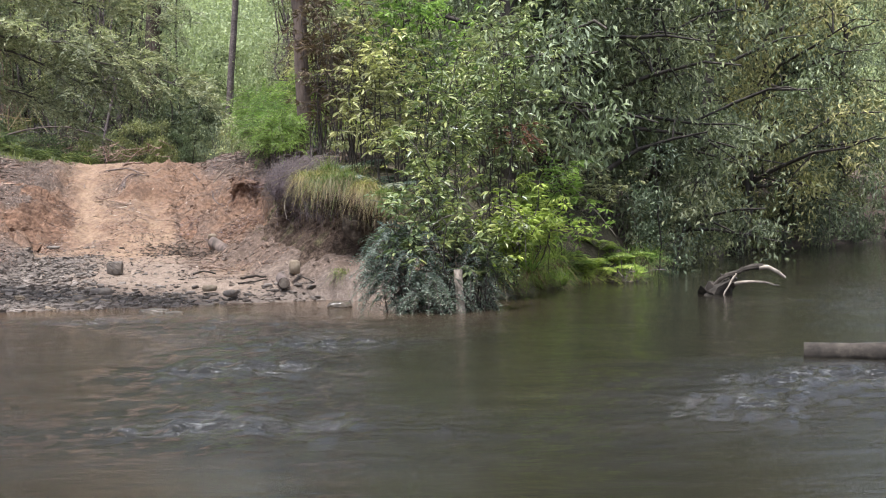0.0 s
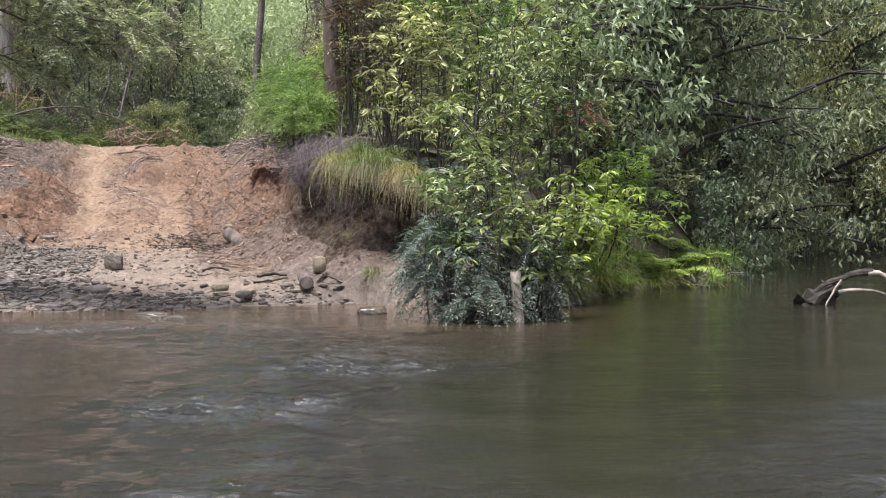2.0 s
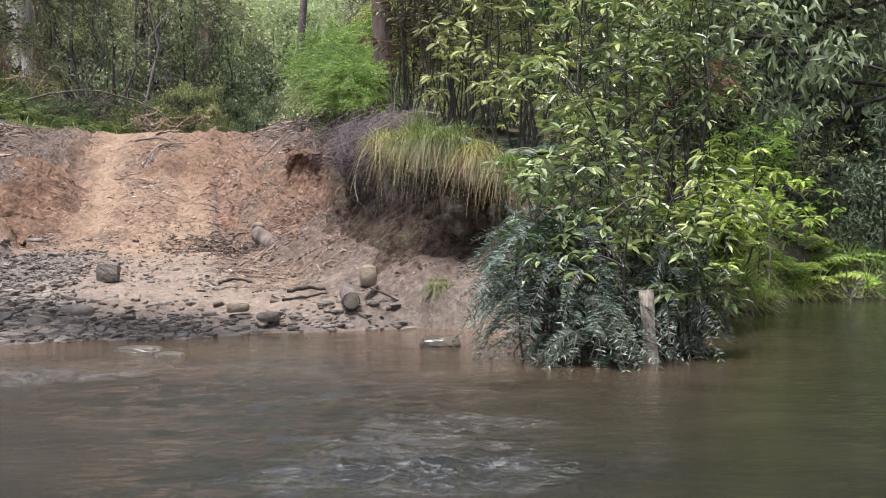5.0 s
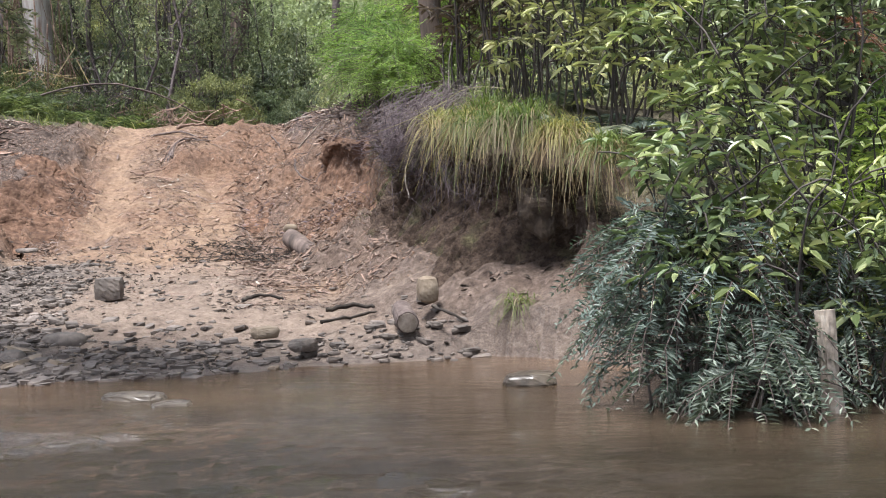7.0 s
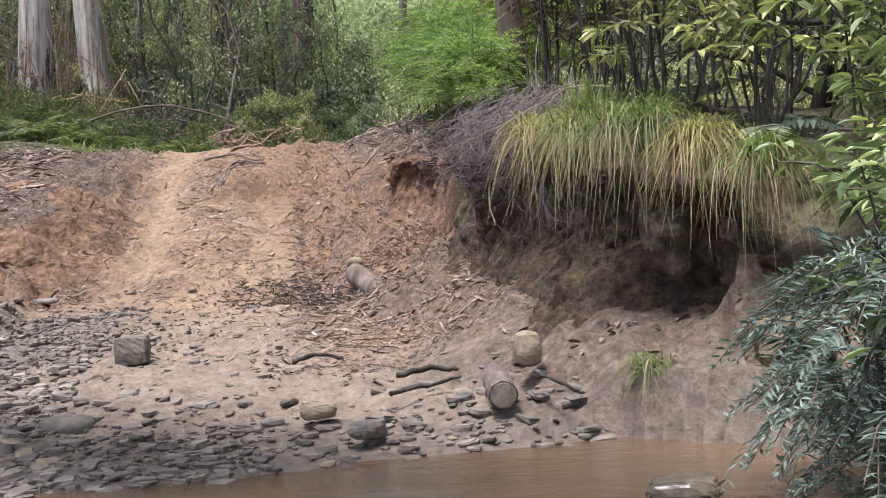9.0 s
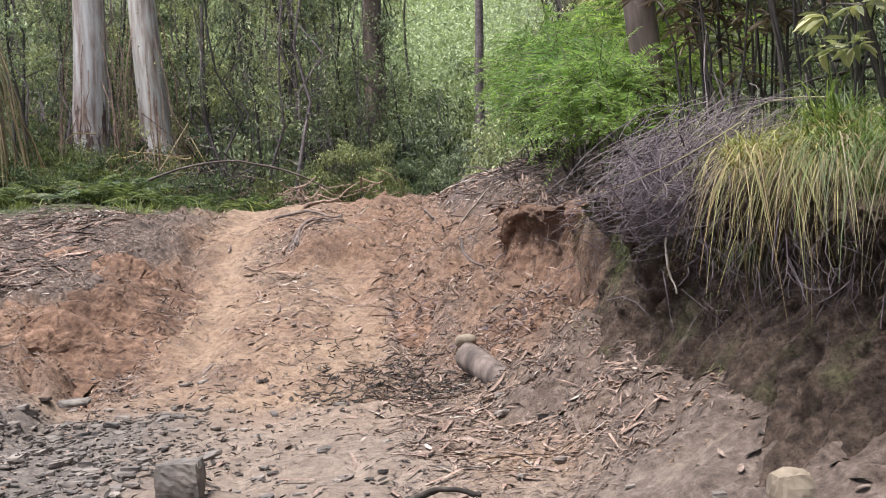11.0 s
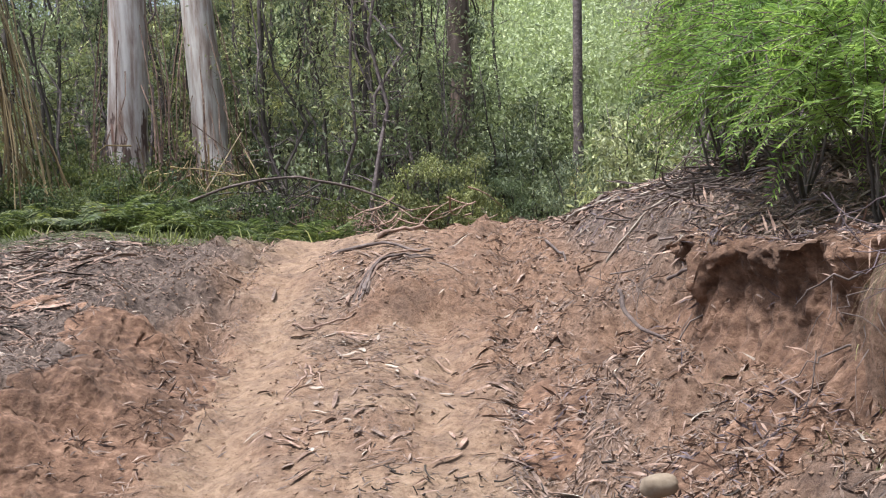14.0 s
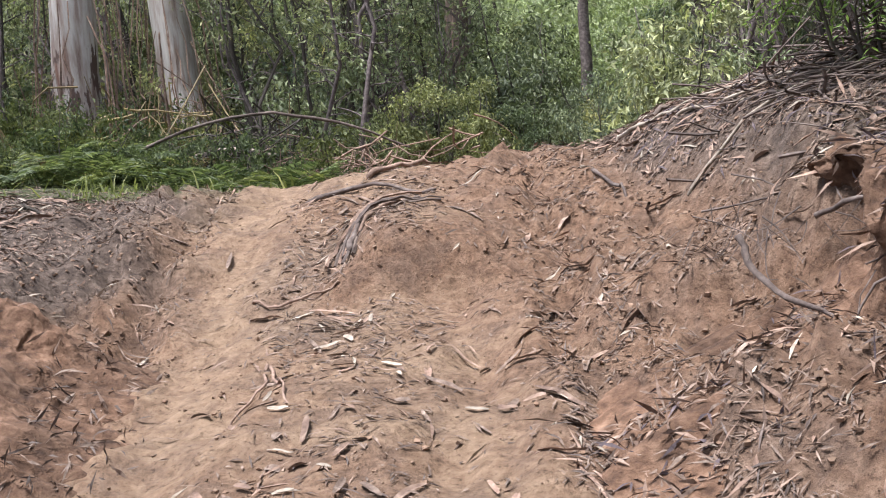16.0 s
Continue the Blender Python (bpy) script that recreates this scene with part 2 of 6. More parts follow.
def ground_mat():
    """Clay, gravel, litter and grass by the zones of the ground's own attribute."""
    m, nt, nodes, links, bsdf = mat("ground_soil")
    at = nodes.new("ShaderNodeAttribute")
    at.attribute_name = "zone"
    sep = nodes.new("ShaderNodeSeparateColor")
    links.new(at.outputs["Color"], sep.inputs[0])
    fine = noise_node(nt, 14, 10, 0.7)
    mid = noise_node(nt, 1.7, 6, 0.6)
    grit = noise_node(nt, 42, 6, 0.75)
    clay = ramp_node(nt, fine.outputs[0], [(0.28, (0.13, 0.08, 0.049)), (0.5, (0.232, 0.154, 0.1)), (0.75, (0.325, 0.232, 0.16))])
    red = ramp_node(nt, fine.outputs[0], [(0.3, (0.06, 0.031, 0.018)), (0.48, (0.155, 0.09, 0.056)), (0.7, (0.26, 0.165, 0.11))])
    grav = ramp_node(nt, fine.outputs[0], [(0.3, (0.05, 0.04, 0.034)), (0.5, (0.12, 0.096, 0.08)), (0.72, (0.215, 0.175, 0.145))])
    lit = ramp_node(nt, fine.outputs[0], [(0.3, (0.03, 0.02, 0.016)), (0.5, (0.092, 0.066, 0.052)), (0.72, (0.205, 0.155, 0.125))])
    green = ramp_node(nt, fine.outputs[0], [(0.3, (0.022, 0.024, 0.011)), (0.5, (0.05, 0.055, 0.022)), (0.72, (0.095, 0.10, 0.045))])
    redmask = ramp_node(nt, mid.outputs[0], [(0.42, (0, 0, 0)), (0.62, (0.55, 0.55, 0.55))])
    add = nodes.new("ShaderNodeMath")
    add.operation, add.use_clamp = 'ADD', True
    links.new(redmask.outputs[0], add.inputs[0])
    links.new(sep.outputs[0], add.inputs[1])
    col = mix_node(nt, add.outputs[0], clay.outputs[0], red.outputs[0])
    al = nodes.new("ShaderNodeAttribute")
    al.attribute_name = "litter"
    sepl = nodes.new("ShaderNodeSeparateColor")
    links.new(al.outputs["Color"], sepl.inputs[0])
    sand = ramp_node(nt, fine.outputs[0], [(0.28, (0.11, 0.08, 0.06)), (0.5, (0.212, 0.158, 0.12)), (0.75, (0.30, 0.235, 0.18))])
    col = mix_node(nt, sepl.outputs[2], col, sand.outputs[0])
    dirt = noise_node(nt, 3.4, 8, 0.72)
    dm = ramp_node(nt, dirt.outputs[0], [(0.48, (0, 0, 0)), (0.62, (0.4, 0.4, 0.4))])
    col = mix_node(nt, dm.outputs[0], col, (0.095, 0.066, 0.052))
    col = mix_node(nt, sep.outputs[1], col, grav.outputs[0])
    col = mix_node(nt, sepl.outputs[0], col, lit.outputs[0])
    col = mix_node(nt, sep.outputs[2], col, green.outputs[0])
    speck = ramp_node(nt, grit.outputs[0], [(0.34, (0.38, 0.35, 0.33)), (0.46, (1, 1, 1)), (0.6, (1, 1, 1)), (0.7, (1.45, 1.42, 1.38))])
    col = mix_node(nt, 0.85, col, mix_node(nt, 1.0, col, speck.outputs[0], 'MULTIPLY'))
    links.new(col, bsdf.inputs["Base Color"])
    bsdf.inputs["Specular IOR Level"].default_value = 0.25
    rr = nodes.new("ShaderNodeMapRange")
    links.new(sepl.outputs[1], rr.inputs[0])
    rr.inputs[3].default_value, rr.inputs[4].default_value = 0.92, 0.4
    links.new(rr.outputs[0], bsdf.inputs["Roughness"])
    b = bump_node(nt, fine.outputs[0], 0.8, 0.05)
    links.new(bump_node(nt, grit.outputs[0], 0.7, 0.014, b), bsdf.inputs["Normal"])
    return m


M["ground"] = ground_mat()


def water_mat():
    m, nt, nodes, links, bsdf = mat("river_water")
    at = nodes.new("ShaderNodeAttribute")
    at.attribute_name = "depth"
    sep = nodes.new("ShaderNodeSeparateColor")
    links.new(at.outputs["Color"], sep.inputs[0])
    # silty brown by depth; the shore tone also has the bank's reflection painted in
    col = ramp_node(nt, sep.outputs[0], [(0.0, (0.085, 0.054, 0.033)), (0.25, (0.048, 0.034, 0.022)), (0.6, (0.026, 0.02, 0.014)), (1.0, (0.017, 0.015, 0.011))])
    mott = noise_node(nt, 1.2, 5, 0.6, stretch=(0.5, 1.3, 1))
    rm = ramp_node(nt, mott.outputs[0], [(0.3, (0.65, 0.65, 0.65)), (0.7, (1.3, 1.25, 1.2))])
    # pale specks in the riffles: some foam, plus sky glints painted into the colour
    fn = noise_node(nt, 9.0, 8, 0.75, stretch=(0.6, 1.6, 1))
    fm = ramp_node(nt, fn.outputs[0], [(0.54, (0, 0, 0)), (0.66, (1, 1, 1))])
    foam_glints = mix_node(nt, 1.0, fm.outputs[0], sep.outputs[2], 'MULTIPLY')
    wet = mix_node(nt, 1.0, col.outputs[0], rm.outputs[0], 'MULTIPLY')
    links.new(mix_node(nt, foam_glints, wet, (0.29, 0.285, 0.27)), bsdf.inputs["Base Color"])
    bsdf.inputs["Roughness"].default_value = 0.03
    bsdf.inputs["IOR"].default_value = 1.33
    a = noise_node(nt, 1.6, 5, 0.6, stretch=(0.6, 1.5, 1))
    b = noise_node(nt, 7.0, 4, 0.6, stretch=(0.6, 1.3, 1))
    c = noise_node(nt, 5.0, 6, 0.68, stretch=(0.7, 1.5, 1))
    n = bump_node(nt, a.outputs[0], 0.32, 0.04)
    n = bump_node(nt, b.outputs[0], 0.4, 0.012, n)
    rb = nodes.new("ShaderNodeBump")
    rb.inputs["Distance"].default_value = 0.12
    links.new(sep.outputs[1], rb.inputs["Strength"])
    links.new(c.outputs[0], rb.inputs["Height"])
    links.new(n, rb.inputs["Normal"])
    links.new(rb.outputs[0], bsdf.inputs["Normal"])
    return m


M["water"] = water_mat()


# ---- geometry helpers ----
rng = np.random.default_rng(7)


class Geo:
    """Collects quads: arrays of points and of four indices."""

    def __init__(self):
        self.v, self.f, self.n = [], [], 0

    def add(self, v, f):
        v = np.asarray(v, float).reshape(-1, 3)
        self.v.append(v)
        self.f.append(np.asarray(f, int).reshape(-1, 4) + self.n)
        self.n += len(v)
        return self

    def mesh(self, name, material, smooth=False):
        me = bpy.data.meshes.new(name)
        v, f = np.concatenate(self.v), np.concatenate(self.f)
        me.vertices.add(len(v))
        me.vertices.foreach_set("co", v.astype(np.float32).ravel())
        me.loops.add(f.size)
        me.loops.foreach_set("vertex_index", f.astype(np.int32).ravel())
        me.polygons.add(len(f))
        me.polygons.foreach_set("loop_start", np.arange(0, f.size, 4, dtype=np.int32))
        me.polygons.foreach_set("use_smooth", np.full(len(f), smooth))
        me.materials.append(material)
        me.update(calc_edges=True)
        me.validate()
        return me


def part(name, geo, material, parent=None, label="", smooth=False):
    ob = new(name, geo.mesh(name, material, smooth))
    ob.parent = parent
    return tagged(ob, label)


def empty(name, m, label, category, group="", kind=""):
    ob = new(name)
    ob.empty_display_size = 0.2
    ob.matrix_world = m
    return tagged(ob, label, category, group, kind)


def unit(v):
    v = np.asarray(v, float)
    return v / (np.linalg.norm(v, axis=-1, keepdims=True) + 1e-9)


def tube(geo, pts, radii, sides=6, wobble=0.0, cap=True):
    """A tapered round limb along points."""
    pts = np.asarray(pts, float)
    radii = np.broadcast_to(np.asarray(radii, float), (len(pts),))
    d = unit(np.gradient(pts, axis=0))
    ref = np.where(np.abs(d[:, 2:3]) > 0.9, [[1.0, 0, 0]], [[0, 0, 1.0]])
    a = unit(np.cross(ref, d))
    for i in range(1, len(a)):
        if a[i] @ a[i - 1] < 0:
            a[i] = -a[i]
    b = np.cross(d, a)
    th = np.linspace(0, 2 * np.pi, sides, endpoint=False)
    rr = radii[:, None] * (1 + wobble * rng.standard_normal((len(pts), sides)))
    v = pts[:, None] + rr[..., None] * (np.cos(th)[None, :, None] * a[:, None] + np.sin(th)[None, :, None] * b[:, None])
    n = len(pts)
    i, j = np.meshgrid(np.arange(n - 1), np.arange(sides), indexing="ij")
    j2 = (j + 1) % sides
    f = np.stack([i * sides + j, i * sides + j2, (i + 1) * sides + j2, (i + 1) * sides + j], -1).reshape(-1, 4)
    vv = v.reshape(-1, 3)
    if cap and sides % 2 == 0:
        ends = [[0, 1, sides - 2, sides - 1]] + [[k, k + 1, sides - k - 2, sides - k - 1] for k in range(1, sides // 2 - 1)]
        e = np.array(ends)
        f = np.concatenate([f, e[:, ::-1], e + (n - 1) * sides])
    geo.add(vv, f)


def curve_pts(p, q, bend, n=7, wob=0.0):
    """Points from p to q with a sideways bend and some unevenness."""
    p, q, bend = (np.asarray(a, float) for a in (p, q, bend))
    t = np.linspace(0, 1, n)[:, None]
    out = p + (q - p) * t + bend * (4 * t * (1 - t))
    if wob:
        k = rng.standard_normal((n, 3)) * wob
        k[0] = 0
        out = out + k
    return out


def leaves(geo, at, along, length, width, fold=0.25, face=None):
    """One folded blade (two triangles' worth of quad) for each point."""
    at, along = np.asarray(at, float), unit(along)
    n = len(at)
    length = np.broadcast_to(np.asarray(length, float), (n,))[:, None]
    width = np.broadcast_to(np.asarray(width, float), (n,))[:, None]
    if face is None:
        face = rng.standard_normal((n, 3)) + [0, 0, 1.2]
    side = unit(np.cross(along, face))
    up = np.cross(side, along)
    m = at + along * length * 0.45
    v = np.stack([at, m + side * width * 0.5 + up * width * fold, at + along * length - up * length * 0.12, m - side * width * 0.5 + up * width * fold], 1)
    geo.add(v.reshape(-1, 3), np.arange(4 * n).reshape(n, 4))


def broad_leaves(geo, at, along, length, width, face):
    """Pointed oval leaves, folded along the midrib, two faces each."""
    at, along = np.asarray(at, float), unit(along)
    n = len(at)
    length, width = (np.broadcast_to(np.asarray(q, float), (n,))[:, None] for q in (length, width))
    side = unit(np.cross(along, face))
    up = np.cross(side, along)
    p = lambda t, w, dip: at + along * length * t + side * width * w + up * (abs(w) * 0.4 * width - dip * length)
    v = np.stack([at, p(0.3, 0.46, 0.0), p(0.68, 0.4, 0.05), p(1.0, 0.0, 0.16), p(0.68, -0.4, 0.05), p(0.3, -0.46, 0.0)], 1)
    q = np.array([[0, 1, 2, 3], [0, 3, 4, 5]])
    geo.add(v.reshape(-1, 3), (np.arange(n)[:, None, None] * 6 + q[None]).reshape(-1, 4))


def blades(geo, base, way, length, width, droop, seg=4):
    """Grass blades or fronds' ribs: arched ribbons."""
    base, way = np.asarray(base, float), unit(way)
    n = len(base)
    length = np.broadcast_to(np.asarray(length, float), (n,))
    droop = np.broadcast_to(np.asarray(droop, float), (n,))
    width = np.broadcast_to(np.asarray(width, float), (n,))
    side = unit(np.cross(way, [0, 0, 1.0]) + 1e-3 * rng.standard_normal((n, 3)))
    t = np.linspace(0, 1, seg + 1)
    c = base[:, None] + way[:, None] * (length[:, None] * t)[..., None]
    c[..., 2] -= droop[:, None] * t ** 2
    w = width[:, None] * (1 - t * 0.85)
    v = np.stack([c - side[:, None] * w[..., None] / 2, c + side[:, None] * w[..., None] / 2], 2).reshape(n, -1, 3)
    k = np.arange(seg)
    q = np.stack([2 * k, 2 * k + 1, 2 * k + 3, 2 * k + 2], 1)
    f = (np.arange(n)[:, None, None] * (2 * (seg + 1)) + q[None]).reshape(-1, 4)
    geo.add(v.reshape(-1, 3), f)


def rand_dirs(n, up=0.0):
    return unit(rng.standard_normal((n, 3)) + [0, 0, up])


# ---- uneven surfaces ----
def lattice(ix, iy, seed):
    h = (ix.astype(np.int64) * 374761393 + iy.astype(np.int64) * 668265263 + seed * 974711) & 0x7FFFFFFF
    h = ((h ^ (h >> 13)) * 1274126177) & 0x7FFFFFFF
    return ((h ^ (h >> 16)) & 0xFFFF) / 65535.0 * 2 - 1


def vnoise(x, y, seed=0):
    ix, iy = np.floor(x), np.floor(y)
    fx, fy = x - ix, y - iy
    fx, fy = fx * fx * (3 - 2 * fx), fy * fy * (3 - 2 * fy)
    g = lambda a, b: lattice(ix + a, iy + b, seed)
    return (g(0, 0) * (1 - fx) + g(1, 0) * fx) * (1 - fy) + (g(0, 1) * (1 - fx) + g(1, 1) * fx) * fy


def fbm(x, y, octaves=4, seed=0, rough=0.5):
    out, amp = 0, 1.0
    for k in range(octaves):
        out = out + amp * vnoise(x * 2 ** k, y * 2 ** k, seed + k)
        amp *= rough
    return out


def smooth(a, b, x):
    t = np.clip((x - a) / (b - a), 0, 1)
    return t * t * (3 - 2 * t)


def line_dist(x, y, line):
    """Distance to a polyline, positive on its left-hand side when walked, and the length walked to the nearest point."""
    best = np.full(x.shape, 1e9)
    sign, run = np.ones(x.shape), np.zeros(x.shape)
    total = 0.0
    for (x0, y0), (x1, y1) in zip(line[:-1], line[1:]):
        dx, dy = x1 - x0, y1 - y0
        ll = math.hypot(dx, dy)
        t = np.clip(((x - x0) * dx + (y - y0) * dy) / ll ** 2, 0, 1)
        ex, ey = x - x0 - t * dx, y - y0 - t * dy
        d = np.hypot(ex, ey)
        s = np.where(dx * (y - y0) - dy * (x - x0) >= 0, 1.0, -1.0)
        near = d < best - 1e-9
        best, sign, run = np.where(near, d, best), np.where(near, s, sign), np.where(near, total + t * ll, run)
        total += ll
    return best * sign, run


SHORE = [(-400, -60), (-60, 6), (-20, 15), (-10, 16.4), (-6.3, 17.25), (-4.9, 17.8), (-3.4, 18.2), (-2.0, 18.95), (-1.0, 18.4), (-0.3, 17.4),
         (0.45, 17.3), (0.95, 19.6), (1.9, 22.0), (3.3, 23.3), (4.5, 29.0), (8.0, 38.0), (10.6, 41.2), (15, 46), (30, 53), (70, 62), (400, 90)]
FACE = [(-0.3, 17.6), (-1.0, 18.75), (-1.75, 19.9), (-2.45, 21.3), (-3.15, 22.7), (-3.75, 24.4), (-4.7, 25.9), (-5.3, 26.8), (-5.75, 28.0), (-6.45, 29.1), (-6.85, 30.2), (-7.2, 31.5), (-8.0, 34), (-12, 60)]


def rounded(line, times=2):
    """A polyline with its corners cut."""
    for _ in range(times):
        out = [line[0]]
        for (x0, y0), (x1, y1) in zip(line[:-1], line[1:]):
            out += [(0.75 * x0 + 0.25 * x1, 0.75 * y0 + 0.25 * y1), (0.25 * x0 + 0.75 * x1, 0.25 * y0 + 0.75 * y1)]
        line = out + [line[-1]]
    return line


FACE = rounded(FACE)


def lip_in(x, y):
    """Distance inside the terrace's edge on the track's other side."""
    s = -0.276 * (x + 4.2) + 0.961 * (y - 18)
    w = 0.961 * (x + 4.2) + 0.276 * (y - 18)
    return -(w + 2.4 + 0.15 * fbm(x * 0.9, y * 0.9, 3, 11) + 0.12 * np.sin(s * 4.1) * smooth(7, 9, s))


def face_in(x, y):
    """Distance inside the bluff's face, with its unevenness."""
    calm = 1 - 0.85 * smooth(27.4, 28.4, y)
    return -line_dist(x, y, FACE)[0] + calm * (0.125 * fbm(x * 0.9, y * 0.9, 3, 11) + 0.14 * fbm(x * 3.2, y * 3.2, 3, 5))


def height(x, y):
    """The ground's height at arrays x, y; also its zones."""
    shape = x.shape
    d, _ = line_dist(x, y, SHORE)
    s = -0.276 * (x + 4.2) + 0.961 * (y - 18)
    w = 0.961 * (x + 4.2) + 0.276 * (y - 18)
    wob = 0.25 * fbm(x * 0.9, y * 0.9, 3, 11)
    floor = np.interp(s, [-2, 0, 2, 4, 6, 7, 8, 9, 10, 10.8, 11.3, 12, 13, 14.3, 17, 20, 24, 30, 45, 80, 150, 260, 420],
                      [-0.2, 0.0, 0.25, 0.42, 0.56, 0.78, 1.06, 1.3, 1.5, 1.62, 1.83, 2.13, 2.44, 2.66, 2.72, 2.7, 2.8, 3.2, 5.0, 9.5, 30, 70, 100])
    terrace = np.interp(d, [0, 1, 3, 5, 6.6, 7.7, 8.2, 9.4, 10, 12, 14, 15.8, 18, 22, 30, 50, 90, 160, 280, 420],
                        [0, 0.12, 0.4, 0.68, 0.92, 1.2, 1.62, 1.75, 1.88, 2.35, 2.78, 3.08, 3.3, 3.9, 5.0, 6.5, 11, 32, 72, 105])
    terrace = np.where(s > 13, floor + (terrace - floor) * smooth(1.6, 5.0, -w), terrace)
    wide = np.interp(s, [10.6, 12.0], [0.15, 1.3])
    edge = smooth(-wide, wide, lip_in(x, y) - 0.22 * smooth(7.0, 7.6, s) * (1 - smooth(10.6, 11.3, s)))
    z = floor + (np.maximum(terrace, floor) - floor) * edge
    # ruts of the two wheels, the mound between and the washed step under the lip
    on = smooth(6, 8, s) * (1 - smooth(12.5, 15, s))
    z = z - on * 0.12 * np.exp(-((w + 1.45 + 0.2 * wob) / 0.32) ** 2) - on * 0.08 * np.exp(-((w - 0.15 + 0.2 * wob) / 0.3) ** 2)
    z = z - on * 0.15 * np.exp(-((w + 1.95 + 0.3 * wob) / 0.13) ** 2) - on * 0.17 * np.exp(-((w - 0.62 + 0.4 * wob) / 0.15) ** 2)
    step = smooth(10.9, 11.12, s + 0.3 * wob) * (1 - smooth(11.3, 12.7, s))
    z = z + 0.32 * step * np.exp(-((w + 0.2 + 0.3 * wob) / 0.5) ** 4)
    # the bluff beside the cutting
    f = face_in(x, y)
    set_in = 0.2 * smooth(25.0, 25.6, y) * (1 - smooth(26.3, 27.1, y))
    top = np.interp(y, [17, 18.6, 19.6, 21, 22.5, 24.5, 26, 26.9, 28, 29.5, 31, 34, 60], [0.75, 1.3, 1.68, 1.75, 1.82, 1.86, 1.88, 1.94, 2.25, 2.46, 2.54, 2.65, 6])
    top = top + 0.24 * np.clip(f, 0, 2.6) + 0.04 * np.clip(f - 2.6, 0, 12)
    fade = 1 - smooth(30.0, 33.5, y)
    rise = 0.36 * smooth(-1.3, 0.0, f) + 0.64 * smooth(-0.03, np.interp(y, [20.8, 21.8, 25.4, 26.2, 27.2, 28.2, 29.5], [0.15, 0.42, 0.42, 0.25, 0.5, 0.75, 0.9]), f - set_in)
    bluff = z + np.maximum(top - z, 0) * rise
    right = smooth(0.0, 1.0, f)
    z = np.where(fade > 0, z + (bluff - z) * np.maximum(fade, right), z)
    low = np.interp(d, [0, 0.25, 0.8, 1.5, 3, 8, 20, 40, 80, 150, 260, 420], [0, 0.35, 1.0, 1.6, 2.1, 2.8, 4, 6, 11, 30, 70, 100])
    z = np.where((f > 0) & (d > 0), np.minimum(z, np.maximum(low, 0)) , z)
    # the river bed and the far bank behind
    far = np.interp(-d, [0, 0.4, 2, 6, 20, 24, 27, 40, 400], [0, -0.10, -0.35, -0.6, -0.6, -0.3, 0.6, 1.5, 14])
    z = np.where(d < 0, far, z)
    rough = 0.05 * fbm(x * 1.6, y * 1.6, 4, 21) + 0.02 * fbm(x * 7, y * 7, 3, 31)
    steep = smooth(7.0, 8.5, s) * (1 - smooth(11, 12.5, s))
    wall = np.exp(-((w + 2.3) / 0.7) ** 2) + np.exp(-((f + 0.25) / 0.5) ** 2) * (y > 20)
    rough = rough + 0.03 * steep * fbm(x * 5.5 + 0.4 * s, y * 1.5, 3, 44) + 0.10 * np.clip(wall, 0, 1) * fbm(x * 4.8, y * 3.6, 4, 47, 0.62) * smooth(6, 8, s + 3 * (w > 0))
    rough = rough + (0.05 * fbm(x * 3.5, y * 3.5, 3, 49) + 0.04 * fbm(x * 9, y * 9, 2, 50)) * smooth(-1.9, -1.0, f) * (1 - smooth(19.5, 21, y)) * smooth(0.1, 0.5, d)
    gully = np.maximum(np.sin(x * 14 + y * 8 + 8 * wob) + 0.7 * np.sin(x * 27 + 9 * wob + y * 14), 0)
    rough = rough - 0.13 * gully * smooth(6.0, 7.0, d) * (1 - smooth(8.3, 8.8, d)) * smooth(1.7, 2.4, -w) + 0.05 * fbm(x * 6, y * 6, 3, 66) * smooth(5.5, 6.5, d) * (1 - smooth(8.5, 9, d)) * smooth(1.7, 2.4, -w)
    rough = rough - 0.09 * np.clip(np.exp(-((w + 2.4) / 0.45) ** 2), 0, 1) * steep * np.maximum(np.sin(s * 9.0 + 2.0 * wob * 4 + w * 3), 0)
    z = z + 0.13 * np.exp(-(((x + 2.47) / 0.55) ** 2 + ((y - 19.3) / 0.55) ** 2))
    z = z + rough * smooth(-0.5, 1.5, d) + 0.6 * fbm(x * 0.12, y * 0.12, 3, 51) * smooth(14, 40, d)
    # zones
    cut = smooth(-1.0, -0.2, f) * (1 - smooth(0.25, 0.6, f))
    red = np.clip(0.9 * smooth(6.2, 7.2, d) * (1 - smooth(8.3, 8.8, d)) * smooth(1.4, 2.2, -w) + 0.8 * step * (np.abs(w + 0.2) < 0.7) * (1 - smooth(11.15, 11.4, s)) + 0.9 * np.exp(-((w + 2.2) / 0.45) ** 2) * smooth(6.5, 8, s) * (1 - smooth(12, 13, s)) + smooth(-1.6, -0.3, f) * smooth(23, 25.5, y) + 0.6 * smooth(0.5, 1.2, w) * smooth(5.0, 6.5, s) * (f < 0.2), 0, 1)
    gravel = np.clip(smooth(-0.3, 0.6, fbm(x * 0.8, y * 0.8, 3, 61) * 0.6 + 0.55 - 0.25 * (w + 1.8) - 0.2 * np.maximum(s - 4.2, 0)), 0, 1) * (1 - smooth(5.0, 7, s))
    gravel = gravel * (1 - smooth(0.3, 1.2, s) * smooth(-1.6, -0.5, w))
    gravel = np.maximum(gravel, 0.6 * (1 - smooth(0.1, 0.45, d)))
    green = smooth(14.2, 15.8, d + 0.9 * fbm(x * 0.6, y * 0.6, 3, 71)) * (1 - np.exp(-((w + 0.3) / 1.6) ** 2) * (1 - smooth(20, 30, s)))
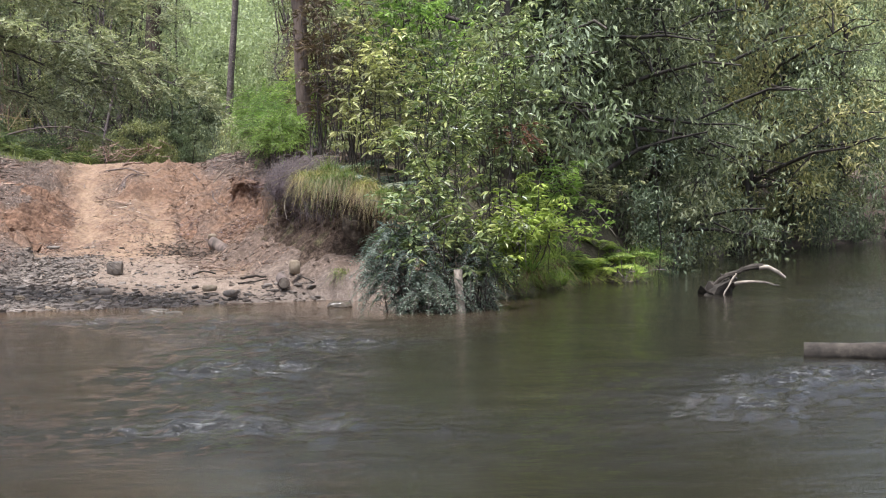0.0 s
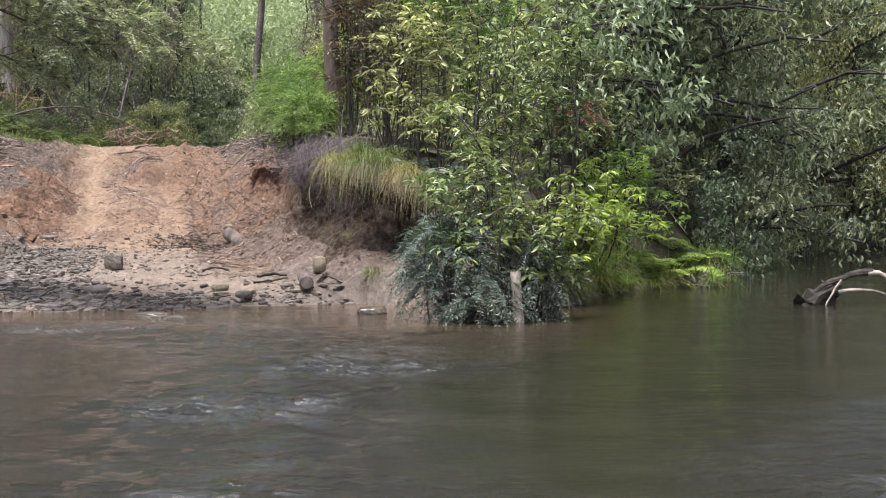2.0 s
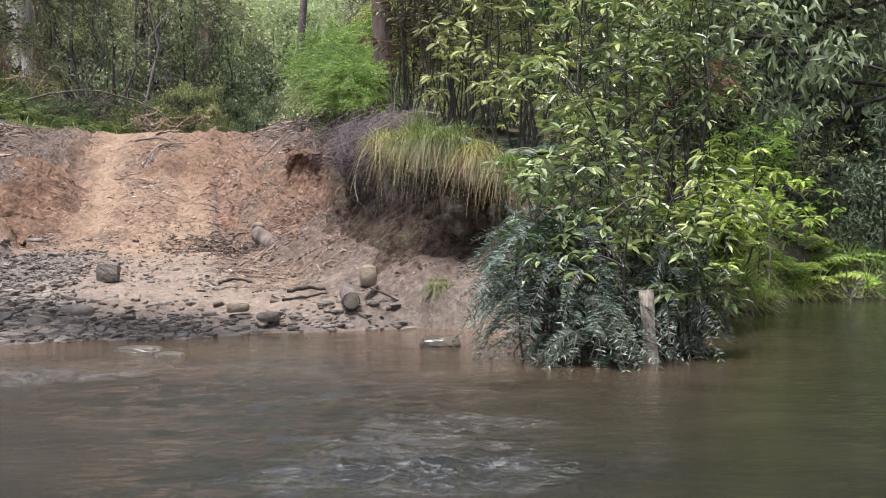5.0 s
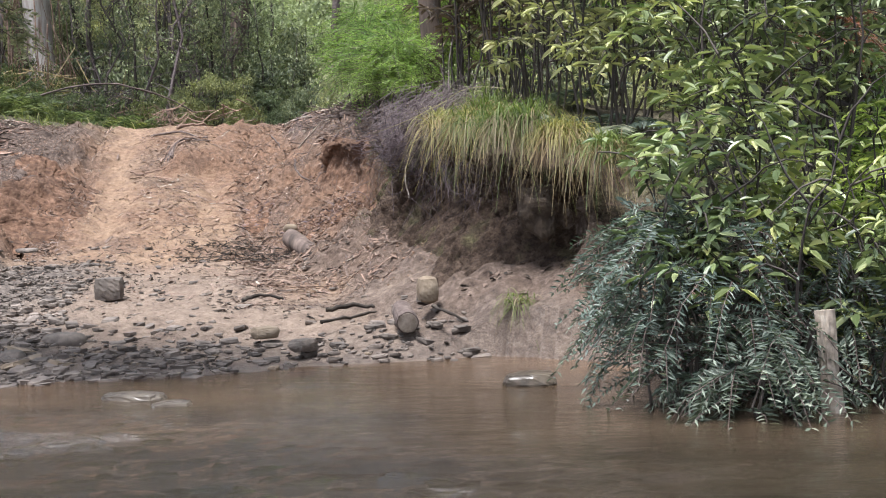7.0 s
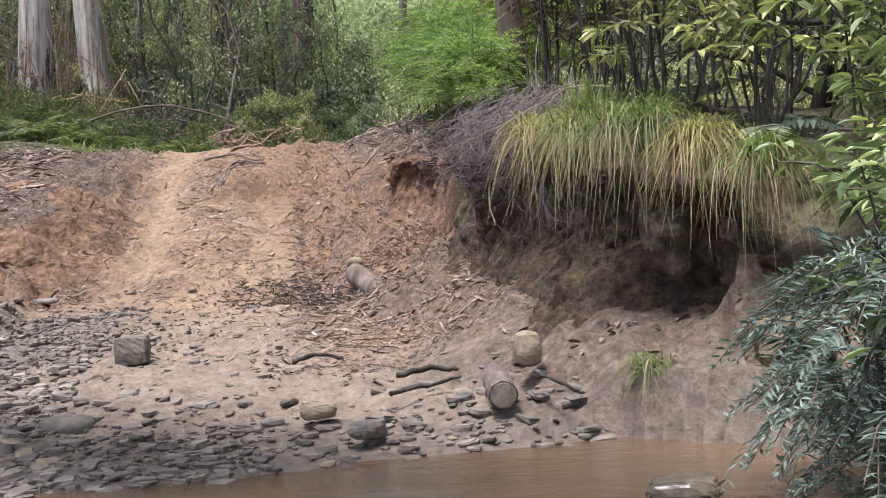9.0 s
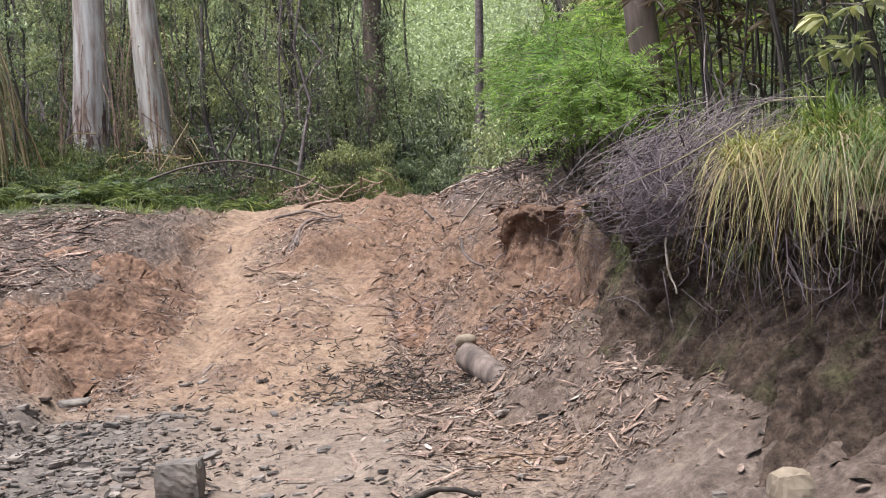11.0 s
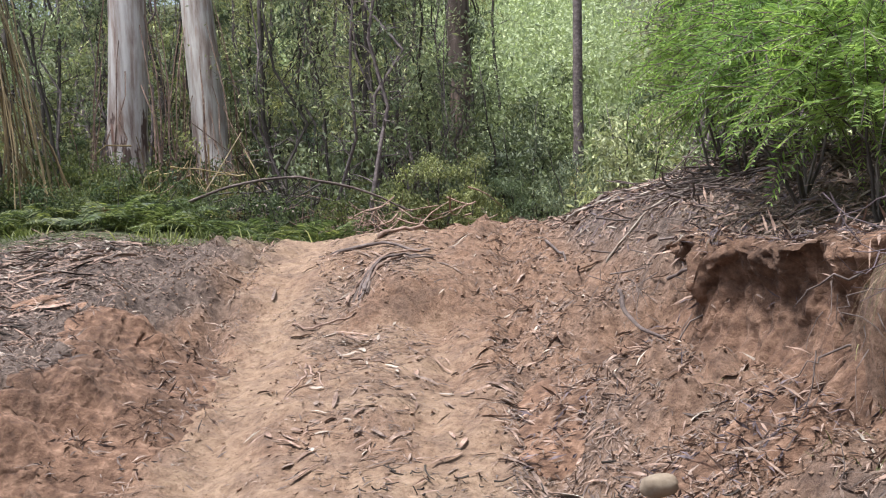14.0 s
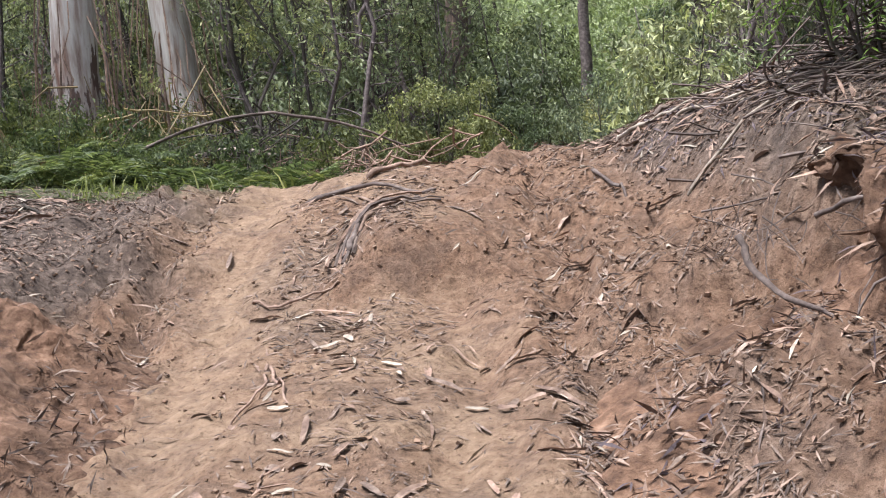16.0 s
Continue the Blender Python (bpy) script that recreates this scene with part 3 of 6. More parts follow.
    green = np.maximum(green, smooth(0.2, 0.8, f) * (0.55 + 0.3 * fbm(x, y, 3, 72)) * (1 - np.clip((y - 25) / 3, 0, 1)))
    litter = np.clip(smooth(0.1, 0.6, edge) * smooth(8.1, 8.8, d + 0.6 * wob) + 0.9 * smooth(0.15, 0.6, f) + 0.35 * smooth(0.0, 0.7, fbm(x * 0.9, y * 0.9, 4, 81)) * smooth(5.5, 7, s), 0, 1)
    strips = on * np.clip(np.exp(-((w + 1.45 + 0.2 * wob) / 0.3) ** 2) + np.exp(-((w - 0.15 + 0.2 * wob) / 0.28) ** 2), 0, 1)
    litter = litter * (1 - strips)
    red = np.maximum(red, 0.55 * on * (1 - strips) * smooth(-0.2, 0.6, fbm(x * 1.4, y * 1.4, 3, 85)))
    litter = np.maximum(litter, 0.4 * smooth(0.3, 1.0, w) * smooth(3.5, 4.5, s) * (1 - smooth(5.5, 7, s)) + 0.75 * smooth(2.2, 3.0, -w) * smooth(3.0, 4.2, s) * (1 - smooth(6, 7, s)))
    # the ground takes the dark litter tone towards the bluff's foot
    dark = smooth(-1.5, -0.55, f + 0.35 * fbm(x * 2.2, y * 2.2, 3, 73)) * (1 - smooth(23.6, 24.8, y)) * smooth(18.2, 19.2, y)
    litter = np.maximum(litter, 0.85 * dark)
    litter = litter * (1 - smooth(13, 15, s) * (np.exp(-((w + 0.3) / 1.5) ** 2)))
    deep = smooth(20, 25, d) * smooth(18, 22, s)
    green, litter = np.maximum(green, 0.8 * deep), np.maximum(litter, 0.5 * deep)
    wet = np.maximum(1 - smooth(0.03, 0.4, d), 0.3 * gravel)
    return z, d, s, w, f, red, gravel, green, litter, wet


def ground_z(x, y):
    return float(height(np.array([float(x)]), np.array([float(y)]))[0][0])


def ground_zs(x, y):
    return height(np.asarray(x, float), np.asarray(y, float))[0]


def axis(lo, hi, step, far_lo, far_hi, grow=1.16):
    mid = np.arange(lo, hi, step)
    out, k = [], step
    p = lo
    while p > far_lo:
        k *= grow
        p -= k
        out.append(p)
    out2, k, p = [], step, mid[-1]
    while p < far_hi:
        k *= grow
        p += k
        out2.append(p)
    return np.concatenate([out[::-1], mid, out2])


def grid_mesh(name, X, Y, z, material, layers):
    ny, nx = X.shape
    i, j = np.meshgrid(np.arange(ny - 1), np.arange(nx - 1), indexing="ij")
    f = np.stack([i * nx + j, i * nx + j + 1, (i + 1) * nx + j + 1, (i + 1) * nx + j], -1).reshape(-1, 4)
    g = Geo().add(np.stack([X, Y, z], -1).reshape(-1, 3), f)
    me = g.mesh(name, material, True)
    for key, chan in layers.items():
        a = me.color_attributes.new(key, 'FLOAT_COLOR', 'POINT')
        c = np.ones((nx * ny, 4), np.float32)
        for k, arr in enumerate(chan):
            c[:, k] = arr.ravel()
        a.data.foreach_set("color", c.ravel())
    return me


# ---- ground and river ----
gx = axis(-12.0, 0.0, 0.055, -420, 420)
gy = axis(17.2, 31.5, 0.055, -60, 420)
GX, GY = np.meshgrid(gx, gy)
gz, gd, gs, gw, gf, gred, ggrav, ggreen, glit, gwet = height(GX, GY)
# the face is undercut: its foot lies further in, its lip further out
e = 0.04
f0 = line_dist(GX, GY, FACE)[0]
fx = -(line_dist(GX + e, GY, FACE)[0] - f0) / e
fy = -(line_dist(GX, GY + e, FACE)[0] - f0) / e
fl = np.hypot(fx, fy) + 1e-6
under = np.interp(GY, [18.2, 18.8, 20.6, 21.6, 25.0, 25.6], [0, 1.3, 1.3, 0.6, 0.6, 0]) * (0.6 + 0.5 * fbm(GX * 1.3, GY * 1.3, 2, 87)) * (gd > 0.4)
push = under * (0.2 * np.exp(-((gf + 0.0) / 0.14) ** 2) - 0.17 * np.exp(-((gf - 0.24) / 0.14) ** 2)) + 0.05 * fbm(GX * 6, GY * 6, 3, 88) * np.exp(-((gf - 0.05) / 0.3) ** 2)
PX, PY = GX + push * fx / fl, GY + push * fy / fl
ground = new("ground", grid_mesh("ground", PX, PY, gz, M["ground"], {"zone": (gred, ggrav, ggreen), "litter": (glit, gwet, (1 - smooth(4.0, 6.8, gs + 0.5 * fbm(GX * 1.3, GY * 1.3, 3, 57))) * (1 - smooth(0.5, 1.2, gw + 0.3 * fbm(GX * 1.3, GY * 1.3, 3, 58)) * smooth(2.2, 3.2, gs)) * (1 - 0.8 * smooth(1.9, 2.6, gw)))}))
tagged(ground, "sandy clay river bank with a washed-out vehicle track and leaf litter", "ground", kind="structure")


def cut_bank(base, inward, measure_in, reach, shape, runnel, seed, label, material, rugged=1.0):
    """A steep eroded face with an overhanging lip: a dense sheet along base points, set by its distance inside the edge."""
    n, rows = len(base), 76
    u = np.concatenate([[0], np.cumsum(np.hypot(*np.diff(base, axis=0).T))])
    win = smooth(0.1, 1.1, u) * (1 - smooth(u[-1] - 1.3, u[-1] - 0.1, u))

    off = -measure_in(base[:, 0], base[:, 1])
    soft = np.exp(-np.linspace(-2, 2, 41) ** 2)
    off = np.convolve(np.pad(off, 20, mode="edge"), soft / soft.sum(), "valid")
    p0 = base + inward * np.clip(off, -0.4, 0.4)[:, None]
    lo, hi = p0 - inward * reach[0], p0 + inward * reach[1]
    zb, zt = height(lo[:, 0], lo[:, 1])[0], height(hi[:, 0], hi[:, 1])[0]
    v = np.linspace(0, 1, rows)
    fv, hv = np.interp(v, np.linspace(0, 1, len(shape)), [q[0] for q in shape]), np.interp(v, np.linspace(0, 1, len(shape)), [q[1] for q in shape])
    U, V = np.meshgrid(u, v, indexing="ij")
    mid = np.sin(np.pi * np.clip(V, 0, 1)) ** 0.5
    uneven = rugged * 0.06 * fbm(U * 2.6, V * 2.0, 3, seed) + rugged * 0.035 * fbm(U * 7, V * 8, 4, seed + 5, 0.72) + 0.03 * np.abs(fbm(U * 13, V * 5, 2, seed + 6))
    cut = np.maximum(np.sin(U * 10.5 + V * 2.2 + 2.4 * fbm(U * 1.4, V * 1.5, 2, seed + 9)), 0) ** 1.5
    F = fv[None] + mid * (uneven + runnel * cut * (0.4 + 0.8 * vnoise(U * 2.1, V * 0.5, seed + 3))) + 0.6 * (1 - win)[:, None]
    Z = zb[:, None] + (zt - zb)[:, None] * hv[None] + 0.035 * mid * fbm(U * 7, V * 9, 3, seed + 7)
    P = p0[:, None] + inward[:, None] * F[..., None]
    i, j = np.meshgrid(np.arange(n - 1), np.arange(rows - 1), indexing="ij")
    q = np.stack([i * rows + j, i * rows + j + 1, (i + 1) * rows + j + 1, (i + 1) * rows + j], -1).reshape(-1, 4)
    pts = np.concatenate([P, Z[..., None]], 2)
    ob = part("cut_bank", Geo().add(pts.reshape(-1, 3), q), material, smooth=True)
    tagged(ob, label, "earth bank", kind="structure")
    return pts, V, win


yb = np.linspace(24.0, 27.6, 280)
bb = np.stack([np.interp(yb, [p[1] for p in FACE], [p[0] for p in FACE]), yb], 1)
tan = unit(np.gradient(bb, axis=0))
right_bank = cut_bank(bb, np.stack([tan[:, 1], -tan[:, 0]], 1), face_in, (1.25, 0.6),
                      [(-1.25, -0.08), (-0.92, 0.08), (-0.6, 0.2), (-0.33, 0.32), (-0.1, 0.45), (0.02, 0.57), (0.09, 0.68), (0.12, 0.78), (0.09, 0.87), (0.05, 0.93), (0.07, 0.97), (0.18, 0.995), (0.38, 0.99), (0.62, 0.93)],
                      0.05, 301, "red-brown eroded clay bank with an undercut lip and roots", M["cut_soil"])
sb = np.linspace(6.9, 11.3, 300)
bb = np.stack([-4.2 - 0.276 * sb - 0.961 * 2.4, 18 + 0.961 * sb - 0.276 * 2.4], 1)
left_bank = cut_bank(bb, np.tile([-0.961, -0.276], (300, 1)), lip_in, (0.75, 0.5),
                     [(-0.8, -0.08), (-0.58, 0.1), (-0.42, 0.25), (-0.3, 0.4), (-0.2, 0.54), (-0.1, 0.68), (-0.02, 0.8), (0.05, 0.89), (0.12, 0.95), (0.2, 0.985), (0.32, 0.99), (0.55, 0.9)],
                     0.12, 331, "dark red clay bank cut by runnels beside the track", M["cut_soil"], 0.55)
yb = np.linspace(18.75, 24.9, 400)
bb = np.stack([np.interp(yb, [p[1] for p in FACE], [p[0] for p in FACE]), yb], 1)
tan = unit(np.gradient(bb, axis=0))
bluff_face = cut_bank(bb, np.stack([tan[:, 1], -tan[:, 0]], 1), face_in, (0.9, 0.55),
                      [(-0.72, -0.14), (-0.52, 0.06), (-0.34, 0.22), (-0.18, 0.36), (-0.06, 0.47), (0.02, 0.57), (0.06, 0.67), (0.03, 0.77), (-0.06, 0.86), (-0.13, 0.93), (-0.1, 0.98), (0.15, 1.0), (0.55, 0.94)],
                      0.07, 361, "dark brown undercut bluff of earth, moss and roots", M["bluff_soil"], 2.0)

wx = axis(-5.5, 6.5, 0.06, -420, 420, 1.2)
wy = axis(4.5, 18.5, 0.06, -60, 120, 1.2)
WX, WY = np.meshgrid(wx, wy)
wd, _ = line_dist(WX, WY, SHORE)
patch = lambda x, y, a, b: np.exp(-(((WX - x) / a) ** 2 + ((WY - y) / b) ** 2))
riff = patch(-1.3, 12.8, 1.0, 1.1) + 0.9 * patch(-1.5, 10.2, 0.9, 1.0) + 0.8 * patch(-1.2, 8.0, 0.8, 0.8) + 0.9 * patch(3.6, 9.6, 1.5, 1.0) + 0.6 * patch(2.6, 8.2, 1.4, 0.7)
riff = riff + 0.7 * patch(9, 17, 3, 4) + 0.5 * patch(-4.6, 15.5, 1.5, 0.7) + 0.45 * patch(-2.2, 14.6, 2.0, 0.8) + 0.4 * patch(-3.6, 7.5, 1.2, 1.2) + 0.3 * patch(0.6, 7.2, 1.6, 0.8)
riff = np.clip(1.1 * riff * (0.6 + 0.7 * smooth(-0.25, 0.45, fbm(WX * 0.9, WY * 1.6, 3, 91))), 0, 1)
crest = (1 - np.abs(fbm(WX * 3.0 + 0.5 * WY, WY * 6.4, 2, 95))) ** 2
wz = 0.07 * riff * (crest - 0.35) + 0.006 * fbm(WX * 1.2, WY * 2.0, 2, 96)
water = new("water", grid_mesh("water", WX, WY, wz, M["water"], {"depth": (np.clip(-wd / 5 + np.clip((WX - 0.2) / 2.5, 0, 1), 0, 1), np.clip(0.11 + riff, 0, 1), np.clip(riff * 1.1 - 0.6, 0, 1))}))
tagged(water, "brown shallow river water with ripples and reflections", "river water", kind="structure")


# ---- plants ----
def limbs_tree(name, m, height_m, trunk_r, bark, leafmat, label, category, group, n_limb=14, first=0.35, reach=2.0, clusters=120, per=45, blob=0.42,
               leaf=(0.11, 0.035), droop=0.3, lean=(0, 0), n_stem=1, sides=7, rise=0.5, crown_pow=0.8, kink=0.006):
    """A tree or tall shrub: stems with tapered limbs, and leaf clumps round the limbs' outer parts."""
    root = empty(name, Matrix(), label, category, group)
    g, lf, tips = Geo(), Geo(), []
    for k in range(n_stem):
        ang = rng.uniform(0, 6.28)
        off = np.array([math.cos(ang), math.sin(ang), 0]) * (0 if n_stem == 1 else rng.uniform(0.05, 0.35))
        hh = height_m * (1 if k == 0 else rng.uniform(0.6, 0.95))
        ln = np.array([lean[0], lean[1], 0]) * hh + off * (2.5 if n_stem > 1 else 0)
        pts = curve_pts(off + [0, 0, -0.3], off + ln + [0, 0, hh], rng.standard_normal(3) * [0.03, 0.03, 0] * hh, 10, kink * hh)
        rad = trunk_r * (1 if k == 0 else 0.7) * np.linspace(1, 0.22, 10) ** 0.9
        rad[0] *= 1.25
        tube(g, pts, rad, sides, 0.05)
        for j in range(max(3, n_limb // n_stem)):
            t = first + (1 - first) * (j + rng.uniform(0, 1)) / max(3, n_limb // n_stem)
            t = min(t, 0.98)
            p = np.array([np.interp(t, np.linspace(0, 1, 10), pts[:, c]) for c in range(3)])
            a = rng.uniform(0, 6.28)
            ll = reach * (1 - 0.55 * ((t - first) / (1 - first + 1e-6)) ** crown_pow) * rng.uniform(0.6, 1.15)
            q = p + np.array([math.cos(a) * ll, math.sin(a) * ll, ll * rng.uniform(-0.15, rise)])
            lp = curve_pts(p, q, [0, 0, 0.08 * ll], 5, 0.03 * ll)
            r0 = trunk_r * 0.4 * (1 - t * 0.6)
            tube(g, lp, np.linspace(r0, r0 * 0.25, 5), 4, cap=False)
            tips.append((lp, ll))
            for _ in range(2):
                b0 = lp[rng.integers(1, 4)]
                b1 = b0 + rand_dirs(1, 0.25)[0] * ll * rng.uniform(0.3, 0.55)
                bp = curve_pts(b0, b1, [0, 0, 0.04 * ll], 4, 0.02 * ll)
                tube(g, bp, np.linspace(r0 * 0.4, r0 * 0.12, 4), 4, cap=False)
                tips.append((bp, ll * 0.5))
    cents = []
    for _ in range(clusters):
        lp, ll = tips[rng.integers(len(tips))]
        cents.append(lp[rng.integers(len(lp) // 2, len(lp))] + rng.standard_normal(3) * 0.16 * ll)
    cents = np.array(cents)
    big = rng.uniform(0.5, 1.3, clusters) * blob
    c = np.repeat(cents, per, 0)
    off = rng.standard_normal((len(c), 3)) * np.repeat(big, per)[:, None] * [0.6, 0.6, 0.42]
    way = unit(off + [0, 0, -droop] + 0.6 * rng.standard_normal(off.shape))
    way[:, 2] -= droop
    size = rng.uniform(0.6, 1.25, len(c))
    face = 0.55 * rng.standard_normal(off.shape) + 0.9 * unit(off) + [0, 0, 0.7]
    leaves(lf, c + off, way, leaf[0] * size, leaf[1] * size, face=face)
    part("trunk", g, bark, root, smooth=True)
    part("crown", lf, leafmat, root)
    root.matrix_world = m
    return root


def spread(proto, places, scale=(0.8, 1.2), sink=0.0, tilt=4, turn=None):
    """Copies of a plant at the given places, each turned and sized in its own way; the first stands at the first place."""
    for k, (x, y) in enumerate(places):
        sc = rng.uniform(*scale)
        m = pose(x, y, ground_z(x, y) - sink, rng.uniform(-tilt, tilt), rng.uniform(-tilt, tilt), rng.uniform(0, 360) if turn is None else turn)
        if k == 0:
            proto.matrix_world = m @ Matrix.Scale(sc, 4)
        else:
            ob = copy_thing(proto, m)
            ob.scale = (sc, sc, sc * rng.uniform(0.9, 1.1))


def scatter(n, box, keep, gap=0.0, tries=60):
    out = []
    for _ in range(n * tries):
        if len(out) >= n:
            break
        p = (rng.uniform(box[0], box[2]), rng.uniform(box[1], box[3]))
        if keep(*p) and all((p[0] - q[0]) ** 2 + (p[1] - q[1]) ** 2 > gap * gap for q in out):
            out.append(p)
    return out


def track_w(x, y):
    """Sideways distance from the track's line beyond the lip."""
    cx = np.interp(y, [28, 31, 38, 46, 65, 120], [-7.0, -7.8, -9.6, -10.4, -13.5, -22])
    return x - cx


def open_view(x, y):
    """The clear strip of the old track, through which the far hillside shows."""
    return abs(x + 3.1 + 0.172 * (y - 15.6)) > 0.4 + 0.03 * (y - 17)


def gum_view(x, y):
    """The gap between the trees before the second pale gum."""
    return y > 44.5 or abs(x + 15.05 + 0.52 * (y - 40)) > 1.1


def shore_d(x, y):
    return float(line_dist(np.array([float(x)]), np.array([float(y)]), SHORE)[0][0])


# far trees up the hillside, uncountable
def hillside():
    g = Geo()
    n = 480
    y = 56 + 144 * rng.uniform(0, 1, n) ** 1.3
    x = rng.uniform(-0.5, 0.42, n) * (y - 8) + 1
    keep = np.array([shore_d(a, b) > 4 for a, b in zip(x, y)])
    x, y = x[keep], y[keep]
    z = ground_zs(x, y)
    hh = rng.uniform(6, 15, len(x)) * np.interp(y, [56, 75], [0.45, 1])
    for a, b, c, h in zip(x, y, z, hh):
        k, m = 850, 18
        blob = rng.standard_normal((m, 3)) * [h * 0.16, h * 0.16, h * 0.22]
        o = blob[rng.integers(m, size=k)] + rng.standard_normal((k, 3)) * h * 0.06 + [a, b, c + h * 0.55]
        far = 0.8 + (b - 60) / 130
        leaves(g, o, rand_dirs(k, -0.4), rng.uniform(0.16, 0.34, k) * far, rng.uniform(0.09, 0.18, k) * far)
    ob = part("hillside_forest", g, M["leaf_far_haze"])
    tagged(ob, "eucalypt forest covering the hillside, its green paled by painted haze", "forest", kind="stuff")


hillside()

# thin dark saplings in the forest behind the lip
sap = [limbs_tree("sapling", Matrix(), h, r, M["bark_dark"], M[lm], "thin dark sapling tree with sparse green foliage", "tree", "saplings in the forest",
                  n_limb=14, first=fs, reach=rc, clusters=cl, per=30, blob=0.38, leaf=(0.14, 0.045), rise=0.8, kink=0.013)
       for h, r, rc, fs, cl, lm in ((9, 0.045, 1.3, 0.3, 60, "leaf_mid"), (12, 0.07, 1.5, 0.5, 55, "leaf_olive"), (7.5, 0.035, 1.2, 0.3, 50, "leaf_dark"), (13, 0.055, 1.3, 0.55, 45, "leaf_dark"))]
spots = scatter(200, (-33, 38, 5, 62), lambda x, y: (abs(track_w(x, y)) > 1.8) and gum_view(x, y) and open_view(x, y) and shore_d(x, y) > 6 and abs(x) < 0.62 * y - 3, 0.9)
for k in range(4):
    spread(sap[k], spots[k::4], (0.7, 1.3), tilt=7)

bare = [limbs_tree("sapling", Matrix(), h, r, M["twig_grey"], M["leaf_olive"], "thin grey-brown sapling, almost bare of leaves", "tree", "saplings in the forest",
                   n_limb=26, first=0.12, reach=0.9, clusters=14, per=18, blob=0.3, leaf=(0.1, 0.035), rise=1.1, kink=0.015)
        for h, r in ((7.5, 0.035), (10, 0.05), (6, 0.028))]
spots = scatter(110, (-26, 38, -2, 50), lambda x, y: abs(track_w(x, y)) > 1.4 and gum_view(x, y) and open_view(x, y) and shore_d(x, y) > 8 and abs(x) < 0.62 * y - 3, 0.6)
for k in range(3):
    spread(bare[k], spots[k::3], (0.75, 1.25), tilt=9)

shrub = [limbs_tree("shrub", Matrix(), h, 0.03, M["bark_dark"], M[lm], "dense green forest shrub", "shrub", "forest undergrowth",
                    n_limb=10, first=0.1, reach=1.0, clusters=60, per=30, blob=0.34, leaf=(0.13, 0.048), n_stem=3, sides=4)
         for h, lm in ((2.2, "leaf_mid"), (2.8, "leaf_dark"), (1.8, "leaf_olive"))]
spots = scatter(85, (-30, 36, 5, 54), lambda x, y: abs(track_w(x, y)) > 1.6 and gum_view(x, y) and (open_view(x, y) or y < 42) and shore_d(x, y) > 5 and not (x < -8.5 and y < 39) and abs(x) < 0.62 * y - 3, 0.8)
edge_spots = [(5.2, 30.6), (6.2, 33.4), (7.4, 35.8), (8.4, 38.0), (9.6, 39.6), (11.2, 41.2), (12.8, 43.2), (14.6, 45.2), (17.5, 47), (20.5, 48.4), (4.6, 28.6), (4.2, 26.6), (10.4, 41.6), (8.8, 40.4), (23, 50), (26, 51.5), (3.9, 25.2)]
low_spots = scatter(30, (-17, 34.5, -6.5, 58), lambda x, y: not open_view(x, y) and y > 35, 0.7)
low_spots = low_spots + scatter(30, (-23, 37.5, -10.6, 45), lambda x, y: track_w(x, y) < -1.2 and abs(x + 16) > 0.8, 0.8)
for k in range(3):
    spread(shrub[k], spots[k::3] + edge_spots[k::3], (0.6, 1.25))
    for x, y in low_spots[k::3]:
        sc = rng.uniform(0.3, 0.5) * (1 if y < 46 else 1.7)
        copy_thing(shrub[k], pose(x, y, ground_z(x, y) - 0.1, 0, 0, rng.uniform(0, 360))).scale = (sc, sc, sc)

# dark understorey behind the clearing, and the dense shrub beside the old track
deep_shrub = limbs_tree("shrub", Matrix(), 3.4, 0.035, M["bark_dark"], M["leaf_dark"], "dark green understorey shrub deep in the forest", "shrub", "forest undergrowth",
                        n_limb=16, first=0.05, reach=1.5, clusters=110, per=34, blob=0.36, leaf=(0.15, 0.055), n_stem=4, sides=4)
deep = scatter(60, (-31, 46, 4, 58), lambda x, y: open_view(x, y) and abs(x) < 0.62 * y - 3 and shore_d(x, y) > 7, 1.5)
spread(deep_shrub, deep, (0.8, 1.4), tilt=6)
track_shrub = limbs_tree("shrub", Matrix(), 2.3, 0.03, M["bark_dark"], M["leaf_shade"], "dense dark green shrub at the edge of the clearing", "shrub", "forest undergrowth",
                         n_limb=18, first=0.05, reach=1.0, clusters=130, per=36, blob=0.27, leaf=(0.11, 0.042), n_stem=5, sides=4)
spread(track_shrub, [(-11.3, 39.2), (-10.5, 38.6), (-11.9, 40.4), (-10.0, 39.8), (-12.6, 41.2), (-18.6, 40.6), (-14.6, 42.6), (-19.4, 37.8), (-9.9, 42.0), (-21, 41)], (0.45, 0.72), tilt=6)

# dense riverside trees
river = [limbs_tree("riverside_tree", Matrix(), h, 0.16, M["bark_dark"], M[lm], "dense green riverside tree with foliage down to the water", "tree", "trees along the river",
                    n_limb=40, first=0.04, reach=2.9, clusters=330, per=58, blob=0.46, leaf=(0.15, 0.052), crown_pow=1.2)
         for h, lm in ((11, "leaf_dark"), (13, "leaf_mid"), (9, "leaf_dark"), (12, "leaf_olive"))]
bank = [(2.6, 25.5), (5.8, 32.0), (4.4, 28.6), (7.6, 36.0), (9.8, 40.0), (1.0, 25.0), (3.0, 29.5), (6.0, 37.0), (12.5, 43.6), (16, 47.5), (19.5, 49), (9, 44), (0.5, 30), (3, 35), (14, 50), (6, 46), (20, 55), (11, 52), (25, 52)]
for k in range(4):
    spread(river[k], bank[k::4], (0.8, 1.25), tilt=5)


